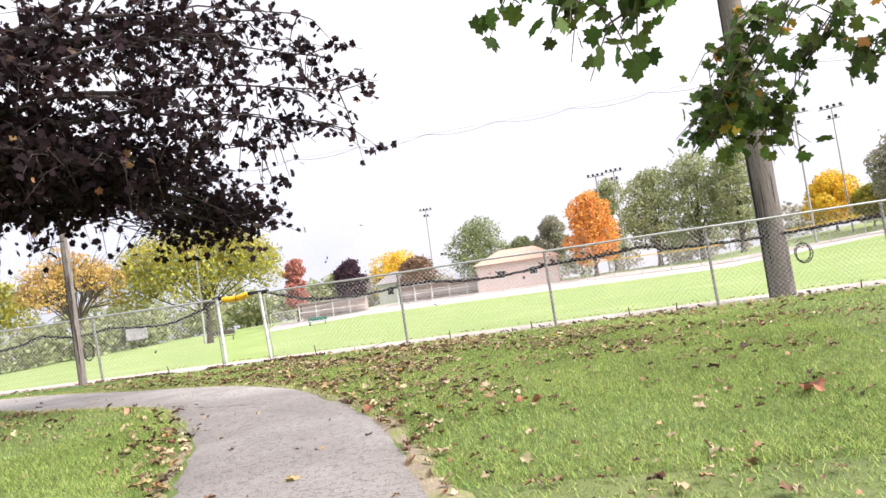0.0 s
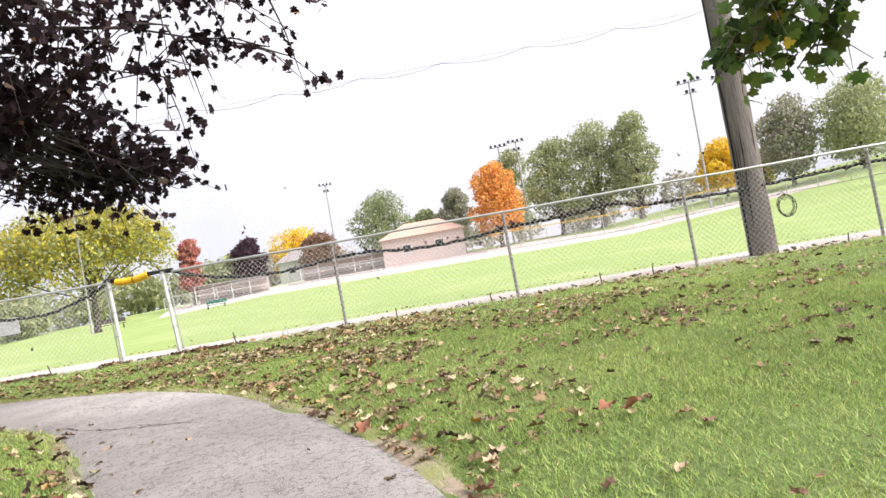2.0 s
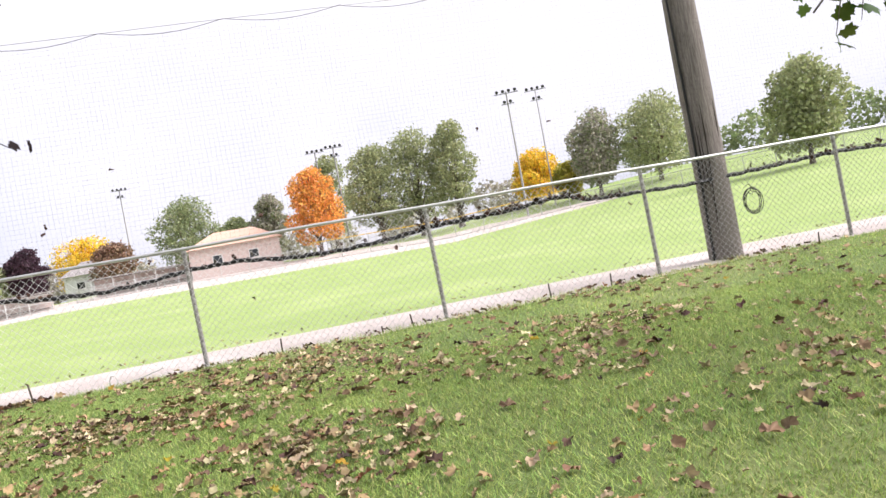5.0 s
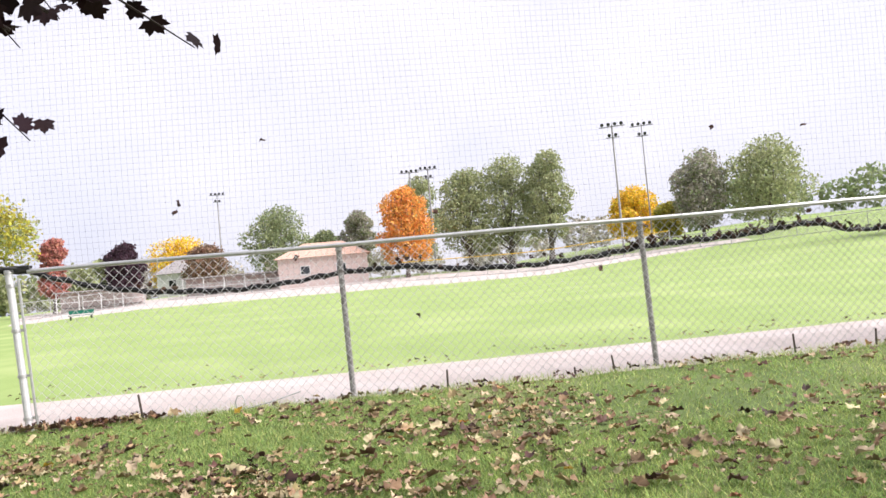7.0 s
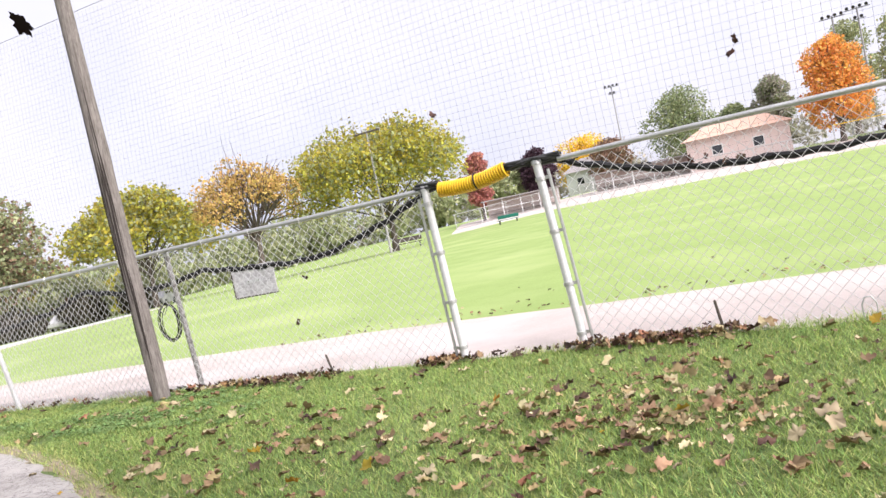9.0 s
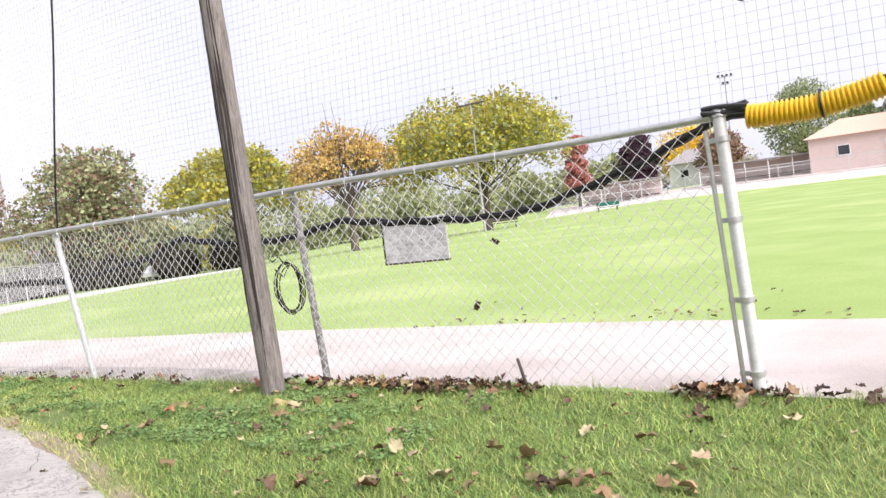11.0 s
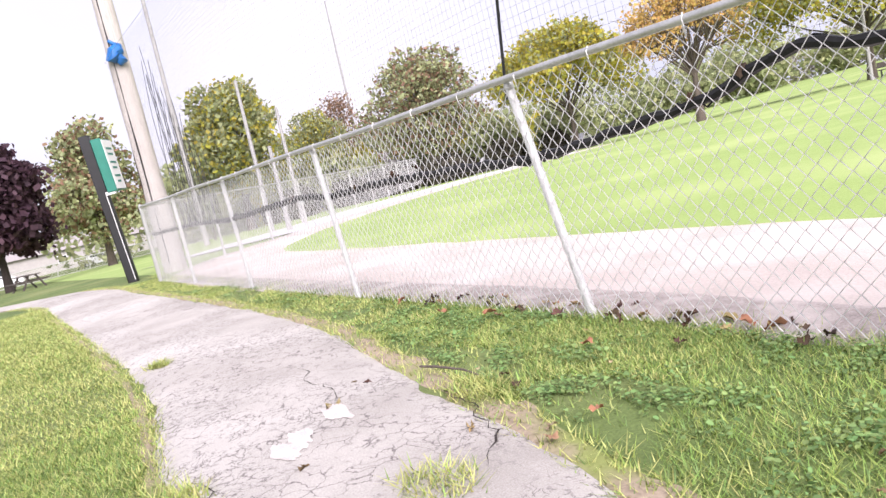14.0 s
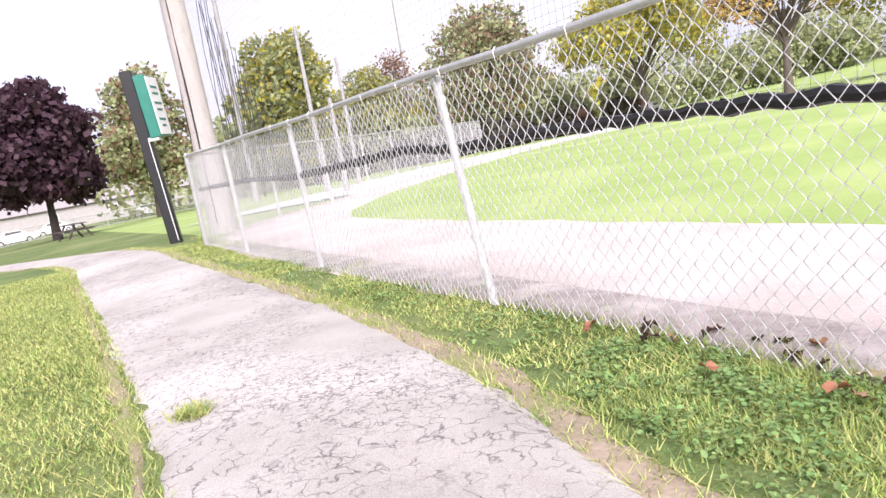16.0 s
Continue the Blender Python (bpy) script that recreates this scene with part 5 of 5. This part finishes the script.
drop("leaf_litter", p, rng.uniform(0.035, 0.075, len(p)), LITTER, [0.35, 0.1, 0.55, 0.0, 0.0], "small dark leaves at the field's edge", 0.85, 0.004)
m_big = scatter("leaf", DRY_V, DRY_F, np.zeros((1, 3)), rot_rand(rng, 1, 0.9), np.array([0.17]))
m_big.materials.append(M_DEAD_RED)
for i, (x, y, s) in enumerate([(-4.66, -0.2, 1.0), (0.5, -0.1, 0.8), (8.44, -9.2, 1.3), (-6.63, -0.58, 0.5), (-9.19, -0.25, 0.6), (-8.34, -0.4, 0.6), (-7.85, -0.33, 0.7), (6.53, -8.61, 0.9), (6.38, -8.57, 0.8), (-4.2, -0.1, 0.9), (-6.07, -0.1, 0.6), (-5.95, -1.2, 0.5), (-4.71, -0.98, 0.6), (4.95, -8.17, 0.9)]):
    ob = part("fallen_leaf", m_big, None, smooth=False)
    ob.matrix_world = pose(x, y, gz(x, y) + 0.06, 25 * math.sin(i * 2.0), 20, 80 * i) @ Matrix.Scale(s, 4)
    tagged(ob, "large orange-brown dead leaf lying on the grass", "leaf", "large fallen leaves")

# ---- grass ----
def blades(name, p, height, width, mats, odds, label, category, z_extra=0.0, lean=1.1):
    """One mesh of many short leaning grass blades."""
    n = len(p)
    yaw = rng.uniform(0, 2 * np.pi, n)
    h = height * rng.uniform(0.4, 1.3, n)
    out = h * rng.uniform(0.1, 1.0, n) * 2 * lean
    z = np.array([gz(a, b2) for a, b2 in p]) + z_extra - 0.004
    c, s = np.cos(yaw), np.sin(yaw)
    v = np.empty((n, 3, 3))
    v[:, 0] = np.stack([p[:, 0] - s * width / 2, p[:, 1] + c * width / 2, z], -1)
    v[:, 1] = np.stack([p[:, 0] + s * width / 2, p[:, 1] - c * width / 2, z], -1)
    v[:, 2] = np.stack([p[:, 0] + c * out, p[:, 1] + s * out, z + h], -1)
    f = np.arange(n * 3).reshape(-1, 3)
    mi = rng.choice(len(mats), n, p=odds)
    tagged(part(name, np_mesh(name, v.reshape(-1, 3), f, mi), mats, smooth=False), label, category, kind="stuff")


def lawn_points(n, x0, x1, y0, y1, gap=0.02):
    p = np.stack([rng.uniform(x0, x1, n), rng.uniform(y0, y1, n)], -1)
    o = off_path(p)
    bare = (p[:, 0] < -4.5) & (p[:, 1] > -2.2) & (o < 0.22 + 0.65 * clump(p, 1.6, 21.0)) & (rng.random(n) < 0.9)
    return p[(o > gap + 0.07 * rng.normal(size=n)) & ~bare]


blades("grass", lawn_points(420000, -9, 13, -14, -0.03), 0.036, 0.0075, [M_BLADE, M_BLADE_DRY], [0.86, 0.14], "short green lawn grass", "grass")
blades("grass", lawn_points(300000, -8.5, 4, -4.0, -0.03), 0.038, 0.0048, [M_BLADE, M_BLADE_DRY, M_WEED], [0.56, 0.16, 0.28], "short green lawn grass beside the footpath", "grass")
blades("grass", lawn_points(230000, -20, -6, -4.5, -0.03), 0.03, 0.010, [M_BLADE, M_BLADE_DRY], [0.38, 0.62], "pale lawn grass beside the footpath", "grass")
blades("grass", lawn_points(320000, 1.5, 9.5, -10.5, -2.5), 0.036, 0.0052, [M_BLADE, M_BLADE_DRY], [0.86, 0.14], "short green lawn grass under the trees", "grass")
q = litter_points(22000, -22, 5, -7, 0.0, lambda a: np.where(np.abs(off_path(a) - 0.02) < 0.1, 0.9, 0.0))
blades("grass_edge", q, 0.045, 0.008, [M_BLADE_DRY, M_BLADE], [0.65, 0.35], "pale yellowish grass fringe along the footpath", "grass")
p = litter_points(9000, -21, 12, -0.22, 0.06, lambda a: np.clip(0.5 + clump(a, 2.0, 5.0), 0.05, 1))
blades("grass_edge", p, 0.075, 0.006, [M_BLADE, M_BLADE_DRY], [0.6, 0.4], "longer grass along the fence's foot", "grass")
for x, y, r in ((-6.05, -1.88, 0.12), (-9.95, -2.08, 0.08), (-6.75, -1.2, 0.13), (-6.9, -2.6, 0.12)):
    a = rng.uniform(0, 6.28, 420)
    d = r * np.sqrt(rng.random(420)) * np.where(rng.random(420) < 0.8, 1, 1.4)
    blades("grass_tuft", np.stack([x + d * np.cos(a) * 1.4, y + d * np.sin(a)], -1), 0.05, 0.008, [M_BLADE_DRY, M_BLADE], [0.7, 0.3], "yellow-green grass tuft growing in the asphalt", "grass", 0.025)

# clover and broad weeds between path and fence
WEED_V = np.array([(0, 0, 0), (-0.32, 0.25, 0.1), (-0.34, 0.7, 0.05), (0, 1.0, -0.08), (0.34, 0.7, 0.05), (0.32, 0.25, 0.1), (0, 0.5, -0.02)])
WEED_F = np.array([(0, 6, 1), (1, 6, 2), (2, 6, 3), (3, 6, 4), (4, 6, 5), (5, 6, 0)])
p = litter_points(12000, -15, -2.5, -1.45, -0.12, lambda a: np.where(off_path(a) > 0.15, np.clip(0.6 * clump(a, 1.3, 12.0) + 0.7 * clump(a, 4.0, 2.0) + 0.12, 0, 1) * np.where(a[:, 0] < -9, 0.35, 1), 0))
z = np.array([gz(a, b2) for a, b2 in p]) + rng.uniform(0.01, 0.045, len(p))
tagged(part("clover", scatter("clover", WEED_V, WEED_F, np.column_stack([p, z]), rot_rand(rng, len(p), 0.85), rng.uniform(0.013, 0.03, len(p))), M_WEED, smooth=False), "low clover and broad-leaved weeds by the fence", "weeds", kind="stuff")

# ---- cracks and patches in the asphalt ----
def path_top(x, y):
    o = off_path(np.array([(x, y)]))[0]
    d = np.linalg.norm(CENTRE_XY - np.array((x, y)), axis=1)
    w = CENTRE_W[d.argmin()] / 2
    return gz(x, y) + 0.022 + 0.012 * max(0.0, 1 - ((o + w) / w) ** 2)


def crack(points, width, seed):
    """An open crack: a thin dark ragged ribbon lying in the asphalt."""
    rng2 = np.random.default_rng(seed)
    line = spline([(*q, 0) for q in points], 0.05)
    v, f = [], []
    for i, c in enumerate(line):
        a, e = line[max(i - 1, 0)], line[min(i + 1, len(line) - 1)]
        d = (e[:2] - a[:2]) / (np.linalg.norm(e[:2] - a[:2]) + 1e-9)
        s = np.array((-d[1], d[0]))
        m = c[:2] + s * rng2.normal(0, 0.014)
        w = width * 0.65 * rng2.uniform(0.2, 1.3) * math.sin(math.pi * (i + 0.5) / len(line)) ** 0.4
        for k in (-1, 1):
            q = m + s * w * 0.5 * k
            v.append((q[0], q[1], path_top(*q) + 0.004))
    for i in range(len(line) - 1):
        f.append((2 * i, 2 * i + 1, 2 * i + 3, 2 * i + 2))
    ob = part("crack", np_mesh("crack", v, f), M_CHECK, smooth=False)
    tagged(ob, "dark open crack across the footpath's asphalt", "crack", "cracks in the footpath", kind="structure")


for seed, (width, points) in enumerate([
    (0.015, [(-6.95, -1.27), (-6.82, -1.33), (-6.6, -1.35), (-6.46, -1.44), (-6.28, -1.46), (-6.0, -1.7)]),
    (0.011, [(-7.13, -2.51), (-6.8, -2.45), (-6.53, -2.49), (-6.39, -2.62), (-6.4, -2.8)]),
    (0.008, [(-8.3, -1.5), (-7.9, -1.62), (-7.6, -1.6), (-7.2, -1.75)]),
    (0.02, [(1.2, -6.2), (1.91, -6.5), (2.47, -6.84), (3.15, -7.06), (3.6, -6.97)]),
    (0.016, [(1.21, -5.43), (1.82, -5.7), (2.53, -6.11)]),
    (0.014, [(2.45, -7.2), (2.7, -6.9), (3.39, -7.15), (3.78, -7.29)]),
    (0.006, [(-9.4, -2.3), (-9.7, -1.9), (-9.5, -1.5), (-9.8, -1.25)]),
    (0.007, [(-4.2, -2.9), (-4.6, -2.5), (-4.5, -2.1), (-4.9, -1.8)]),
]):
    crack(points, width, 300 + seed)
for x, y, r, seed in ((-7.2, -1.76, 0.13, 1), (-7.06, -2.0, 0.1, 2), (-6.95, -2.1, 0.12, 3)):
    b = Build()
    ring = [(x + r * (1 + 0.3 * math.sin(3 * a + seed) + 0.15 * math.sin(7 * a) + 0.12 * math.sin(17 * a + seed)) * math.cos(a), y + 0.55 * r * (1 + 0.3 * math.cos(2 * a + seed)) * math.sin(a)) for a in np.arange(0, 6.28, 0.12)]
    b.v = [(x, y, path_top(x, y) + 0.009)] + [(q[0], q[1], path_top(*q) + 0.003) for q in ring]
    b.f = [[0, 1 + i, 1 + (i + 1) % len(ring)] for i in range(len(ring))]
    tagged(part("asphalt_patch", b, M_PATCH), "small pale worn patch in the asphalt", "patch", "pale patches in the footpath", kind="structure")
twig = part("twig", Build().tube([(-7.3, -1.2, 0.06), (-7.15, -1.19, 0.075), (-6.98, -1.13, 0.06), (-6.85, -1.13, 0.05)], [0.007, 0.008, 0.006, 0.003], 6), M_BARK_FAR)
tagged(twig, "thin dry twig lying beside the footpath", "twig")
